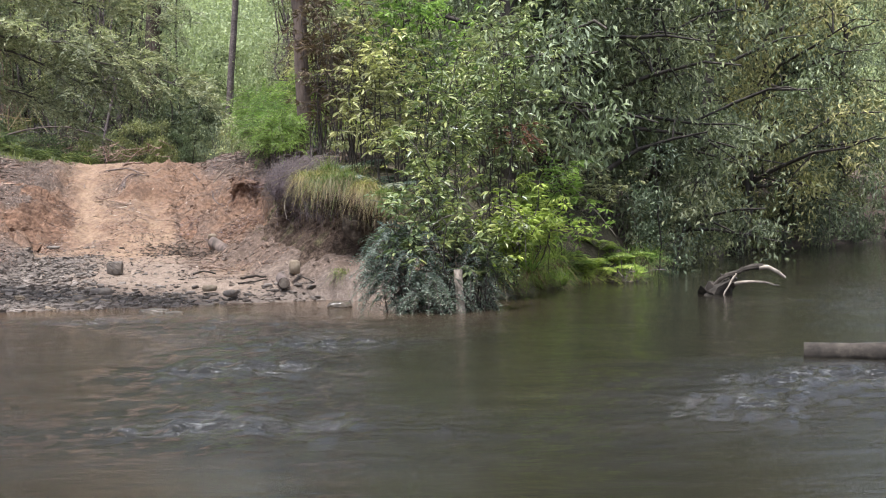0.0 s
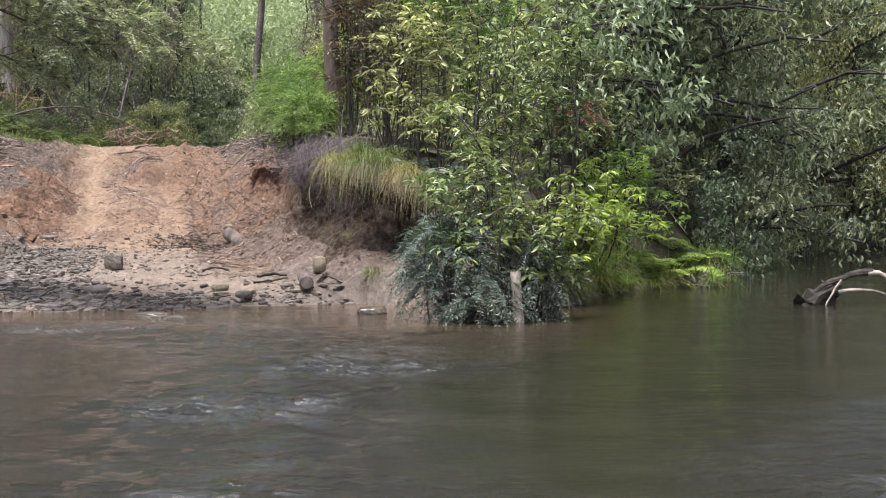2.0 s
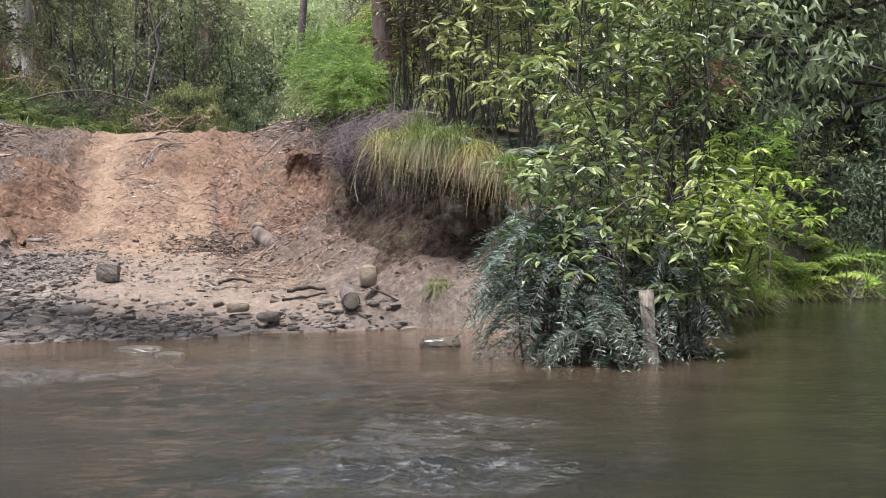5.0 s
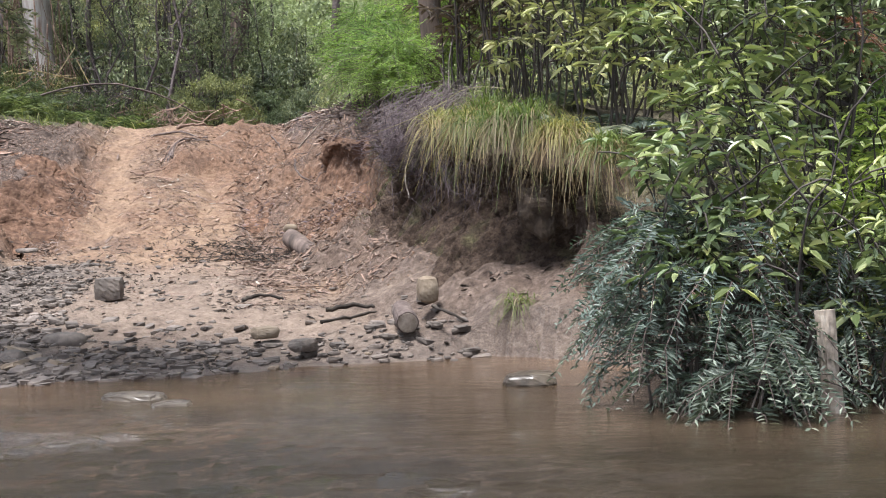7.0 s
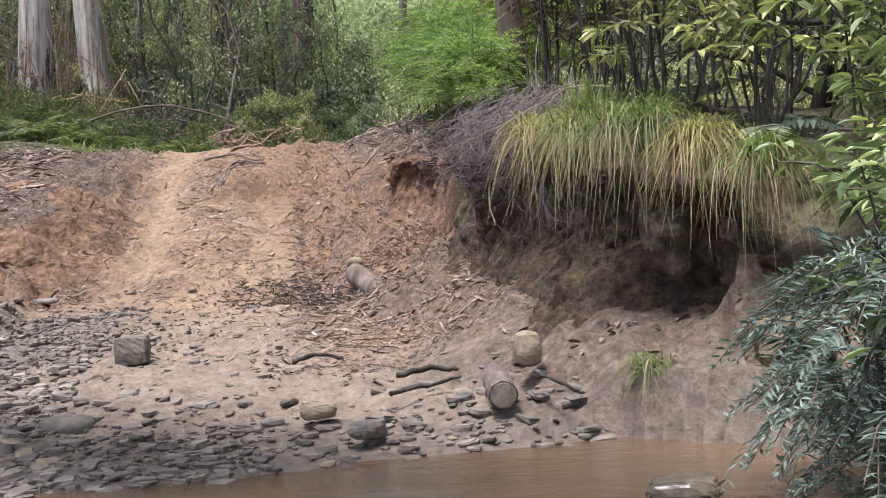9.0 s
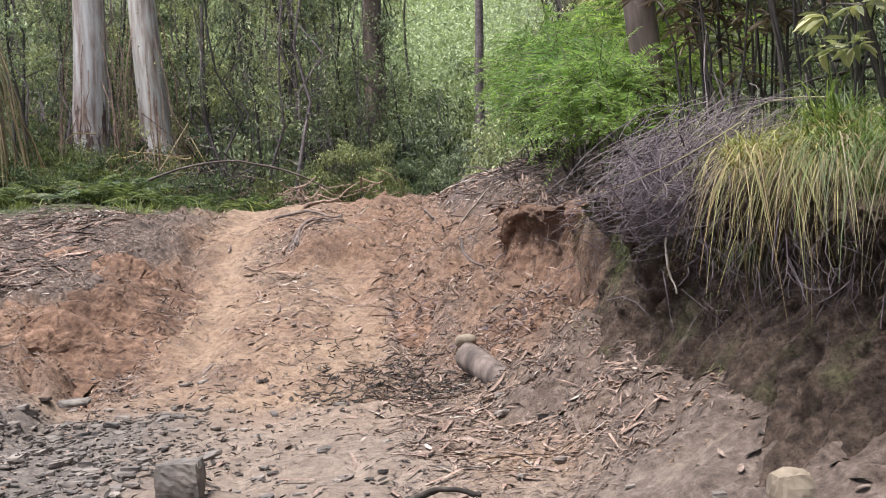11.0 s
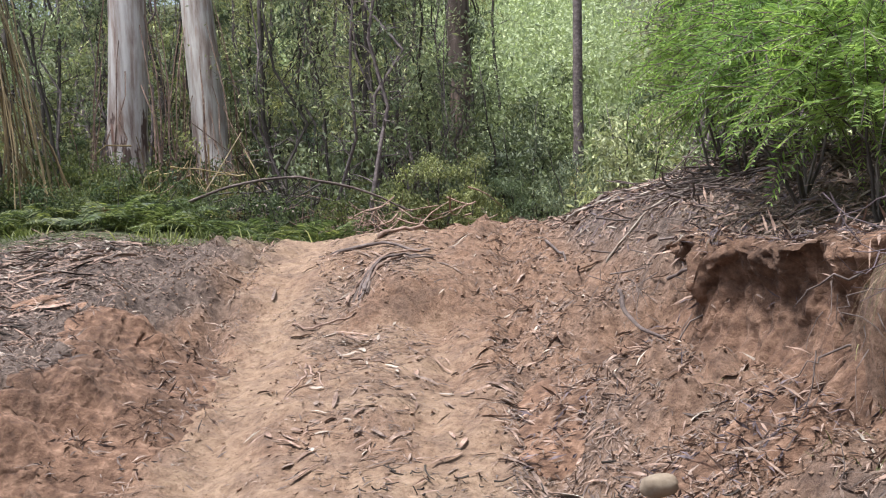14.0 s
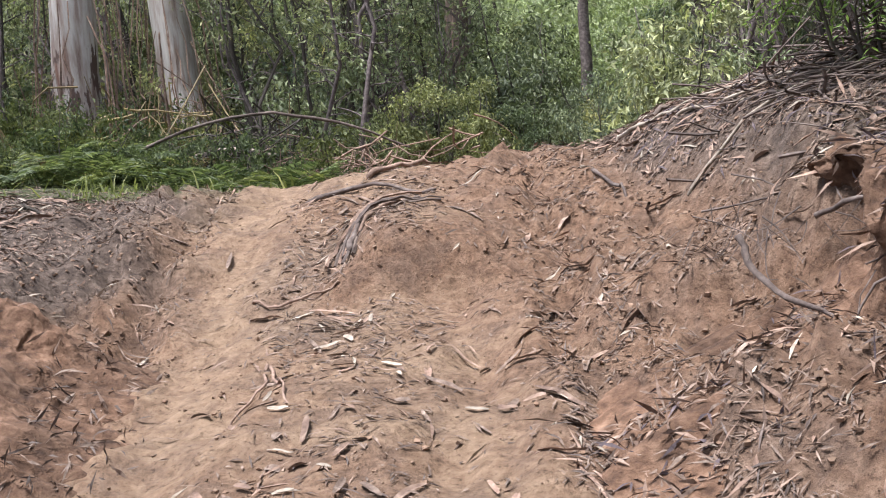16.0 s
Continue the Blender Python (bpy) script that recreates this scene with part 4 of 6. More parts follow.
# ---- tall gums and the forest edge ----
def gum(x, y, z0, top, r, bark, label, ribbons=0, flare=1.5, tall=24.0, wide=1.0):
    """A tall eucalypt: bare trunk, hanging ribbons of bark at the foot, limbs and crown high up."""
    root = empty("gum_tree", Matrix(), label, "tree", "tall gum trees")
    g, rb, lf = Geo(), Geo(), Geo()
    z0 = min(z0, ground_z(x, y) + 0.1)
    base = np.array([x, y, z0])
    way = np.array([top[0] - x, top[1] - y, top[2] - z0])
    way = way / way[2]
    hs = np.concatenate([[-0.8, 0, 0.35, 0.8, 1.4, 2.2], np.linspace(3.2, tall, 12)])
    pts = base + way * hs[:, None] + rng.standard_normal((len(hs), 3)) * [0.02, 0.02, 0]
    rad = r * np.interp(hs, [-0.8, 0, 0.5, 1.5, 4, tall], [flare * 1.15, flare, flare * 0.8, 1.12, 1.0, 0.45])
    tube(g, pts, rad, 16, 0.03)
    for _ in range(ribbons):
        a = rng.uniform(0, 6.28)
        h1 = rng.uniform(0.8, 4.8)
        p1 = base + way * h1 + np.array([math.cos(a), math.sin(a), 0]) * r * 1.08
        out = rng.uniform(0.8, 2.2 + 1.2 * (wide > 1))
        p0 = base + np.array([math.cos(a) * r * out * 1.5, math.sin(a) * r * out * 1.5, rng.uniform(-0.1, 0.5)])
        c = curve_pts(p1, p0, [math.cos(a) * 0.12, math.sin(a) * 0.12, 0], 6, 0.03)
        tube(rb, c, np.linspace(0.008, 0.016, 6) * rng.uniform(0.5, 1.6) * wide, 4, 0.2)
    tr = part("trunk", g, bark, root, smooth=True)
    if ribbons:
        part("hanging_bark", rb, M["straw"] if wide > 1 else M["bark_strip"], tr, "loose ribbons of dry brown bark")
    cents = []
    for _ in range(9):
        h = rng.uniform(0.6, 1.0) * tall
        p = base + way * h
        a = rng.uniform(0, 6.28)
        ll = rng.uniform(2, 4.5)
        q = p + [math.cos(a) * ll, math.sin(a) * ll, rng.uniform(0.5, 2.5)]
        c = curve_pts(p, q, [0, 0, -0.3], 6, 0.15)
        lb = Geo()
        tube(lb, c, np.linspace(r * 0.3, r * 0.07, 6), 5)
        part("limb", lb, bark, root)
        cents += [c[k] + rng.standard_normal(3) * 0.5 for k in (3, 4, 5, 5)]
    c = np.repeat(np.array(cents), 45, 0)
    o = c + rng.standard_normal(c.shape) * [0.8, 0.8, 0.5]
    leaves(lf, o, rand_dirs(len(o), -1.2), 0.22, 0.05)
    part("crown", lf, M["leaf_olive"], root)
    return root


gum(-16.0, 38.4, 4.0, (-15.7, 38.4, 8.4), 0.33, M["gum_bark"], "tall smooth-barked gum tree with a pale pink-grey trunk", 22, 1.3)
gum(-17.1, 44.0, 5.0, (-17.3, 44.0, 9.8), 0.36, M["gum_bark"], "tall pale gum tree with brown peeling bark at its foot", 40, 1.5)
gum(-17.0, 35.6, 3.6, (-16.9, 35.6, 7.9), 0.3, M["bark_brown"], "rough brown gum tree shedding long ribbons of bark", 80, 1.3, wide=1.05)
gum(-13.1, 50.0, 5.0, (-12.75, 50.0, 10.4), 0.31, M["bark_brown"], "tall brown stringy-barked gum tree", 10, 1.2)
gum(-11.2, 56.0, 7.0, (-10.6, 56.0, 11.2), 0.15, M["twig_grey"], "slender grey-brown gum tree beside the track", 0, 1.2)
gum(-19.5, 57.0, 6.5, (-19.8, 57.0, 12), 0.3, M["bark_dark"], "dark gum tree trunk deep in the forest", 0, 1.2)
gum(-3.3, 26.6, 2.3, (-3.38, 26.6, 4.0), 0.14, M["bark_brown"], "old gum tree with split peeling brown bark on the bluff", 0, 1.2, tall=15)
gum(1.9, 31.0, 3.2, (2.0, 31.0, 9), 0.28, M["bark_brown"], "brown gum tree trunk behind the river shrubs", 8, 1.2)


# ---- grasses, ferns, twigs ----
def tussock(x, y, z, r, n, length, label, material, lean=(0, 0), droop=1.0, out=0.6, skirt="straw", wide=1.0):
    """Grass in several tufts: arching blades over a skirt of dry hanging ones."""
    root = empty("grass_tussock", Matrix(), label, "grass tussock", "tussocks on the bank")
    tufts = rng.standard_normal((max(3, int(n / 110)), 2)) * r * 0.75
    for name, k, mt, ln, dr, up in (("skirt", int(n * 0.36), M[skirt], 0.8, 1.5, 0.3), ("tuft", int(n * 0.64), material, 1.0, 1.0, 0.75)):
        g = Geo()
        pick = rng.integers(len(tufts), size=k)
        a = rng.uniform(0, 6.28, k)
        rr = 0.09 * np.sqrt(rng.uniform(0, 1, k))
        base = np.stack([x + np.cos(a) * rr + tufts[pick, 0], y + np.sin(a) * rr + tufts[pick, 1], z + rng.uniform(-0.07, 0.05, k)], 1)
        own = rng.standard_normal((len(tufts), 3)) * [0.35, 0.35, 0.15]
        way = np.stack([np.cos(a) * out + lean[0], np.sin(a) * out + lean[1], np.full(k, up)], 1) + own[pick] + rng.standard_normal((k, 3)) * 0.4
        ll = length * ln * rng.uniform(0.35, 1.2, k) * rng.uniform(0.7, 1.15, len(tufts))[pick]
        blades(g, base, way, ll, rng.uniform(0.005, 0.010, k) * wide, ll * droop * dr * rng.uniform(0.6, 1.2, k), 6)
        part(name, g, mt, root)
    return root


tussock(-2.15, 20.5, 1.92, 0.26, 1100, 0.5, "large yellow-green grass tussock hanging over the undercut bank", M["grass_dry"], (-0.15, -0.5), 0.95)
tussock(-1.8, 19.75, 1.88, 0.26, 1100, 0.5, "drooping green grass tussock on the bluff edge", M["grass"], (-0.1, -0.55), 0.95)
tussock(-1.4, 19.3, 1.74, 0.22, 800, 0.45, "yellowing grass tussock on the bluff edge", M["grass_dry"], (0.05, -0.5), 0.9)
tussock(-2.3, 21.1, 1.96, 0.16, 500, 0.4, "tall dry grass tussock over the bluff face", M["grass_dry"], (-0.2, -0.4), 0.9)
tussock(-1.05, 19.0, 1.6, 0.2, 700, 0.45, "green grass tussock among the bluff shrubs", M["grass"], (0.1, -0.5), 0.9)
tussock(-1.95, 20.9, 2.02, 0.24, 800, 0.55, "upright green grass behind the bluff edge", M["grass"], (-0.1, -0.1), 0.5)
for k in range(8):
    t = k / 7
    yy = 21.5 + 3.0 * t + rng.uniform(-0.1, 0.1)
    xx = float(np.interp(yy, [p[1] for p in FACE], [p[0] for p in FACE])) + rng.uniform(0.0, 0.3)
    tussock(xx, yy, ground_z(xx + 0.25, yy) + 0.02, 0.16, 140, rng.uniform(0.16, 0.3), "brown-green dry grass and roots hanging over the bluff face", (M["moss"], M["leaf_dry"], M["grass"])[k % 3], (-0.5, -0.3), 1.2, skirt="moss")
tussock(-3.05, 23.3, 1.5, 0.12, 260, 0.45, "small pale green grass tuft on the cut face", M["grass"], (-0.5, -0.3), 1.0)
tussock(-1.75, 18.95, ground_z(-1.75, 18.95) + 0.03, 0.12, 200, 0.26, "short green grass tuft on the sandy beach", M["grass"], (-0.2, -0.4), 0.9)
tussock(-2.6, 21.6, ground_z(-2.6, 21.6) + 0.02, 0.1, 120, 0.3, "small dry grass tuft at the foot of the bluff", M["grass_dry"], (-0.5, -0.3), 0.9)
for k, (x, y, z) in enumerate([(0.95, 20.0, 0.4), (1.2, 20.7, 0.45), (1.55, 21.5, 0.45), (0.75, 19.3, 0.4), (1.85, 22.1, 0.4), (0.7, 18.6, 0.3), (1.0, 20.6, 0.8), (1.3, 21.6, 0.8), (3.05, 23.6, 0.35), (3.45, 24.5, 0.35), (3.8, 26.0, 0.35), (4.15, 27.8, 0.35), (1.0, 19.5, 0.08), (1.25, 20.2, 0.08), (1.5, 20.85, 0.08), (1.75, 21.45, 0.1), (2.05, 22.0, 0.1), (2.5, 22.45, 0.1), (2.95, 22.85, 0.1)]):
    tussock(x, y, z, 0.3, 380, 0.66, "bright green reeds drooping into the water", M["leaf_bright"] if k % 3 == 0 else M["reed"], (0.25, -0.4), 0.45, wide=2.2)


def fern(name, m, n, length, label, material, up=0.7, droop=0.6):
    """Arching fronds with pinnae on both sides."""
    root = empty(name, Matrix(), label, "fern", "ferns")
    for k in range(n):
        g = Geo()
        a = 6.28 * k / n + rng.uniform(-0.3, 0.3)
        ll = length * rng.uniform(0.7, 1.15)
        t = np.linspace(0, 1, 17)
        hor = np.array([math.cos(a), math.sin(a), 0])
        c = hor * (ll * 0.85 * t)[:, None] + np.array([0, 0, 1.0]) * (ll * (up * t - droop * t ** 2))[:, None]
        tube(g, c[::4], np.linspace(0.007, 0.002, 5), 4)
        side = np.array([-math.sin(a), math.cos(a), 0])
        d = unit(np.gradient(c, axis=0))
        pin = ll * 0.24 * np.sin(np.pi * np.clip(t * 0.92 + 0.08, 0, 1)) ** 0.8
        for sg in (1, -1):
            way = side * sg + 0.35 * d + [0, 0, -0.12]
            leaves(g, c[1:], way[1:], pin[1:], ll * 0.058, 0.1, np.tile([0, 0, 1.0], (16, 1)) + 0.2 * rng.standard_normal((16, 3)))
        part("frond", g, material, root)
    root.matrix_world = m
    return root


f1 = fern("fern", Matrix(), 13, 1.0, "bright green arching fern", M["reed"], 1.0, 0.75)
spread(f1, [(2.25, 22.6), (2.7, 23.0), (2.05, 22.4), (2.45, 22.9), (3.0, 23.4), (1.9, 22.6), (2.6, 23.4)], (0.7, 0.95), tilt=10, sink=0.22)
f2 = fern("fern", Matrix(), 10, 0.8, "green forest fern in the undergrowth", M["herb"], 1.1, 0.75)
spots = scatter(150, (-21, 33.8, -9.5, 40.5), lambda x, y: track_w(x, y) < -1.8 and shore_d(x, y) > 16.5, 0.4)
spread(f2, spots, (0.5, 1.1), tilt=20)
f4 = fern("fern", Matrix(), 9, 0.9, "dead straw-brown fern collapsed in the undergrowth", M["straw"], 0.6, 0.7)
spread(f4, scatter(30, (-18.5, 35.5, -11, 40), lambda x, y: track_w(x, y) < -1.8 and shore_d(x, y) > 18, 0.6), (0.5, 1.1), tilt=25)
low_bush = limbs_tree("shrub", Matrix(), 0.9, 0.012, M["bark_dark"], M["herb"], "low green bush among the forest ferns", "shrub", "forest undergrowth",
                      n_limb=12, first=0.05, reach=0.5, clusters=60, per=26, blob=0.17, leaf=(0.075, 0.03), n_stem=4, sides=4)
spread(low_bush, scatter(46, (-20.5, 35.0, -10.5, 39.5), lambda x, y: track_w(x, y) < -2.0 and shore_d(x, y) > 17.5, 0.6), (0.6, 1.35), tilt=8)
f3 = fern("fern", Matrix(), 9, 0.9, "blue-green bracken fern on the bluff", M["leaf_blue"])
spread(f3, [(-1.6, 21.0), (-1.0, 20.4), (-1.3, 22.2), (-0.3, 19.6), (-2.2, 22.6)], (0.7, 1.1), tilt=12)


def twig_heap(x, y, z, size, n, label, material, name="twig_heap", length=(0.4, 1.1), thick=0.006, way=(0, 0, 0), flat=0.45, follow=False, calm=1.0):
    g = Geo()
    at = np.array([x, y, z]) + rng.standard_normal((n, 3)) * size
    if follow:
        at[:, 2] = ground_zs(at[:, 0], at[:, 1]) + 0.012 + np.abs(rng.standard_normal(n)) * size[2]
    for p in at:
        d = unit(rng.standard_normal(3) * [calm, calm, flat * calm] + np.array(way))
        ll = rng.uniform(*length)
        c = curve_pts(p - d * ll / 2, p + d * ll / 2, rng.standard_normal(3) * [0.12, 0.12, 0.25 * flat] * ll - [0, 0, (0.2 * flat - 0.16 * (1 - calm)) * ll], 5 if calm == 1 else 8, 0.015 * ll * (0.3 + flat) * (1 if calm == 1 else 0.15))
        tube(g, c, np.linspace(thick, thick * 0.4, len(c)) * rng.uniform(0.6, 1.6), 4, cap=False)
    ob = part(name, g, material)
    return tagged(ob, label, "twigs", kind="stuff")


twig_heap(-2.86, 22.3, 1.86, (0.18, 0.38, 0.13), 2000, "dark tangle of dead twigs hanging over the bluff", M["twig_purple"], way=(-0.7, -0.5, -0.7), length=(0.25, 0.6), thick=0.0033)
twig_heap(-2.75, 22.5, 2.12, (0.26, 0.5, 0.1), 300, "mat of long dead grey stems arching over the bluff edge", M["twig_grey"], "stem_mat", (0.45, 0.85), 0.0026, (-1.0, -0.5, -0.5), 0.5, calm=0.35)
twig_heap(-2.5, 21.7, 2.0, (0.2, 0.35, 0.08), 45, "long dry stems fallen across the bluff grass", M["straw"], "stem_mat", (0.4, 0.9), 0.003, (-1.0, -0.6, -0.5), 0.5, calm=0.4)
twig_heap(2.6, 22.45, 0.08, (0.4, 0.2, 0.08), 70, "dead roots and twigs at the water under the ferns", M["twig_grey"], "root_tangle", (0.2, 0.6), 0.008, flat=0.8)
twig_heap(-3.3, 24.0, 1.95, (0.25, 0.5, 0.1), 240, "dead grey twigs and roots along the bluff edge", M["twig_purple"], way=(-0.5, -0.3, -0.3), length=(0.2, 0.7), thick=0.003)
twig_heap(-2.7, 21.9, 1.5, (0.15, 0.5, 0.2), 170, "thin roots hanging down the bluff face", M["twig_purple"], "hanging_roots", (0.15, 0.5), 0.0022, (-0.2, -0.2, -1.5))
twig_heap(-2.1, 20.4, 1.35, (0.3, 0.45, 0.12), 200, "thin roots hanging under the grass overhang", M["twig_purple"], "hanging_roots", (0.12, 0.4), 0.0022, (-0.1, -0.2, -1.8))
twig_heap(-5.0, 26.9, 1.82, (0.4, 0.2, 0.05), 60, "fine roots dangling from the cutting lip", M["twig"], "hanging_roots", (0.1, 0.35), 0.0025, (-0.3, -0.4, -1.2))
twig_heap(-3.55, 24.4, 1.45, (0.25, 0.8, 0.18), 260, "fine brown roots hanging down the cut face", M["twig"], "hanging_roots", (0.1, 0.35), 0.002, (-0.3, -0.2, -1.4))
twig_heap(-5.45, 24.0, 0.66, (0.32, 0.3, 0.03), 280, "pile of dark wet sticks and bark on the beach", M["wood_wet"], "debris_pile", (0.04, 0.15), 0.0055, flat=0.3, follow=True)
twig_heap(-6.0, 24.7, 0.7, (0.4, 0.3, 0.02), 130, "scatter of dark wet twigs and leaves on the slope", M["wood_wet"], "debris_pile", (0.03, 0.13), 0.005, flat=0.3, follow=True)
twig_heap(-5.0, 23.4, 0.6, (0.35, 0.3, 0.02), 90, "scatter of dark twigs on the wet sand", M["wood_wet"], "debris_pile", (0.03, 0.13), 0.005, flat=0.3, follow=True)
twig_heap(-6.6, 22.3, 0.6, (0.8, 0.8, 0.01), 120, "scattered dark twigs on the gravel", M["wood_wet"], "debris_pile", (0.03, 0.13), 0.005, flat=0.25, follow=True)
twig_heap(-12.7, 37.4, 3.6, (0.5, 0.4, 0.25), 170, "brush pile of dead brown branches and roots", M["bark_dark"], "brush_pile", (0.4, 1.3), 0.011)
twig_heap(-15.0, 38.2, 4.1, (0.9, 0.6, 0.3), 110, "heap of fallen dry branches and fern stalks", M["straw"], "brush_pile", (0.4, 1.5), 0.012, flat=1.0)
twig_heap(-16.6, 40.8, 4.5, (0.9, 0.6, 0.35), 120, "dry bark and branches heaped at the gum's foot", M["bark_strip"], "brush_pile", (0.5, 1.8), 0.014, flat=1.1)
twig_heap(-11.6, 37.6, 3.3, (0.9, 0.5, 0.12), 110, "broken dry sticks among the ferns", M["bark_strip"], "brush_pile", (0.3, 1.1), 0.010)
twig_heap(-4.7, 29.2, 2.72, (0.5, 0.7, 0.05), 220, "scattered dead sticks at the foot of the green wattle", M["twig"], "brush_pile", (0.25, 0.9), 0.007, flat=0.2, follow=True)


# ---- foreground shrubs on the bluff ----
def broad_shrub(name, m, height_m, n_stem, label, leafmat, clusters, per, leaf, spread_r, dead=0):
    """Slender upright stems that carry whorls of broad leaves."""
    root = empty(name, Matrix(), label, "shrub", "shrubs on the bluff")
    lf = Geo()
    pts_all = []
    for k in range(n_stem):
        g = Geo()
        a = rng.uniform(0, 6.28)
        b = np.array([math.cos(a), math.sin(a), 0]) * rng.uniform(0, 0.35) * spread_r
        e = b * rng.uniform(1.5, 3.0) + [0, 0, height_m * rng.uniform(0.6, 1.05)]
        c = curve_pts(b - [0, 0, 0.2], e, rng.standard_normal(3) * [0.2, 0.2, 0] * spread_r, 9, 0.02)
        tube(g, c, np.linspace(0.014, 0.004, 9), 5)
        for j in range(5):
            p = c[rng.integers(3, 9)]
            q = p + rand_dirs(1, 0.5)[0] * rng.uniform(0.3, 0.8) * spread_r
            tw = curve_pts(p, q, [0, 0, 0.06], 5, 0.015)
            tube(g, tw, np.linspace(0.008, 0.003, 5), 4, cap=False)
            pts_all += list(tw[2:])
        part("stem", g, M["bark_dark"], root, smooth=True)
        pts_all += list(c[4:])
    pts_all = np.array(pts_all)
    cen = pts_all[rng.integers(len(pts_all), size=clusters)] + rng.standard_normal((clusters, 3)) * 0.09 * spread_r
    c = np.repeat(cen, per, 0)
    a = rng.uniform(0, 6.28, len(c))
    way = np.stack([np.cos(a), np.sin(a), rng.uniform(-0.7, 0.35, len(c))], 1)
    size = rng.uniform(0.55, 1.2, len(c))
    broad_leaves(lf, c + way * 0.03, way, leaf[0] * size, leaf[1] * size, np.tile([0, 0, 1.0], (len(c), 1)) + 0.35 * rng.standard_normal((len(c), 3)))
    part("foliage", lf, leafmat, root)
    root.matrix_world = m
    return root


def feathery(name, m, sprays, label, leafmat, rx, height_m, length=0.42, droop=0.5, category="shrub", group="shrubs on the bluff", fine=(0.075, 0.014), low=0.02):
    """Wattle-like shrub: stems and arching sprays with rows of fine leaflets."""
    root = empty(name, Matrix(), label, category, group)
    g, lf = Geo(), Geo()
    for k in range(7):
        a = rng.uniform(0, 6.28)
        e = np.array([math.cos(a) * rx * 0.6, math.sin(a) * rx * 0.6, height_m * rng.uniform(0.5, 0.95)])
        st = Geo()
        tube(st, curve_pts([0, 0, -0.2], e, rng.standard_normal(3) * 0.15, 8, 0.02), np.linspace(0.014, 0.004, 8), 5)
        part("stem", st, M["bark_dark"], root)
    for k in range(sprays):
        a = rng.uniform(0, 6.28)
        h = height_m * rng.uniform(low, 1.0)
        r = rx * math.sqrt(max(0.05, 1 - ((h / height_m - 0.45) / 0.62) ** 2)) * rng.uniform(0.25, 1.0)
        p = np.array([math.cos(a) * r, math.sin(a) * r, h])
        d = unit(np.array([math.cos(a), math.sin(a), rng.uniform(-0.5, 0.6)]) + 0.5 * rng.standard_normal(3))
        ll = length * rng.uniform(0.6, 1.3)
        t = np.linspace(0, 1, 15)
        c = p + d * (ll * t)[:, None]
        c[:, 2] -= droop * ll * t ** 2
        tube(g, c[::7], [0.004, 0.003, 0.002], 4, cap=False)
        side = unit(np.cross(d, [0, 0, 1]) + 0.3 * rng.standard_normal(3))
        for sg in (1, -1):
            way = side * sg + 0.5 * d + [0, 0, -0.15] + 0.15 * rng.standard_normal((15, 3))
            leaves(lf, c, way, fine[0] * (1.1 - 0.5 * t) * rng.uniform(0.8, 1.2), fine[1], 0.1)
    part("twig_tangle", g, M["twig"], root)
    part("foliage", lf, leafmat, root)
    root.matrix_world = m
    return root


# the bush that leans over the water round a dead stump
feathery("wattle_bush", pose(-0.55, 16.6, 0.1), 150, "blue-green wattle bush with feathery leaves trailing in the river", M["leaf_blue"], 0.5, 1.05, 0.36, 0.7, fine=(0.085, 0.016))
feathery("wattle_bush", pose(-0.25, 16.35, -0.05), 90, "grey-green wattle branch drooping into the water", M["leaf_blue"], 0.45, 0.6, 0.4, 0.8, fine=(0.085, 0.016))
feathery("wattle_bush", pose(0.3, 16.85, 0.0), 120, "blue-green wattle bush hanging over the water", M["leaf_blue"], 0.36, 0.9, 0.36, 0.7, fine=(0.085, 0.016))
feathery("wattle_bush", pose(-0.75, 17.3, 0.35), 110, "pale blue-green wattle spray against the dark bank", M["leaf_blue"], 0.35, 0.75, 0.36, 0.5, fine=(0.09, 0.017))
broad_shrub("leafy_shrub", pose(-0.45, 16.75, 0.35), 1.35, 9, "leafy shrub with large pale green leaves over the water", M["leaf_broad"], 110, 6, (0.13, 0.046), 0.75)
broad_shrub("leafy_shrub", pose(0.1, 16.75, 0.3), 1.15, 9, "leafy shrub with broad green leaves beside the stump", M["leaf_broad"], 120, 6, (0.125, 0.044), 0.8)
broad_shrub("leafy_shrub", pose(0.5, 16.75, 0.2), 0.8, 7, "low yellow-green leafy shrub leaning over the river", M["leaf_broad"], 70, 6, (0.14, 0.045), 0.5)
broad_shrub("leafy_shrub", pose(-0.1, 17.5, 0.6), 1.6, 9, "leafy pale green shrub behind the dead stump", M["leaf_broad"], 130, 6, (0.13, 0.046), 0.85)
broad_shrub("leafy_shrub", pose(1.1, 20.3, 0.5), 1.0, 9, "pale yellow-green scrub above the reeds", M["reed"], 200, 8, (0.13, 0.035), 0.9)
broad_shrub("leafy_shrub", pose(1.6, 21.9, 0.6), 1.3, 9, "light green scrub along the water", M["leaf_bright"], 230, 8, (0.13, 0.035), 1.0)
broad_shrub("leafy_shrub", pose(2.4, 24.2, 0.9), 1.8, 9, "olive scrub behind the ferns", M["leaf_olive"], 230, 8, (0.13, 0.035), 1.0)
broad_shrub("leafy_shrub", pose(0.75, 18.6, 0.4), 1.0, 8, "low yellow-green shrub on the water's edge", M["reed"], 170, 8, (0.14, 0.045), 0.9)
broad_shrub("leafy_shrub", pose(-0.2, 18.4, 0.9), 2.6, 9, "tall open shrub with pale drooping leaves", M["leaf_broad"], 200, 7, (0.135, 0.046), 1.0)
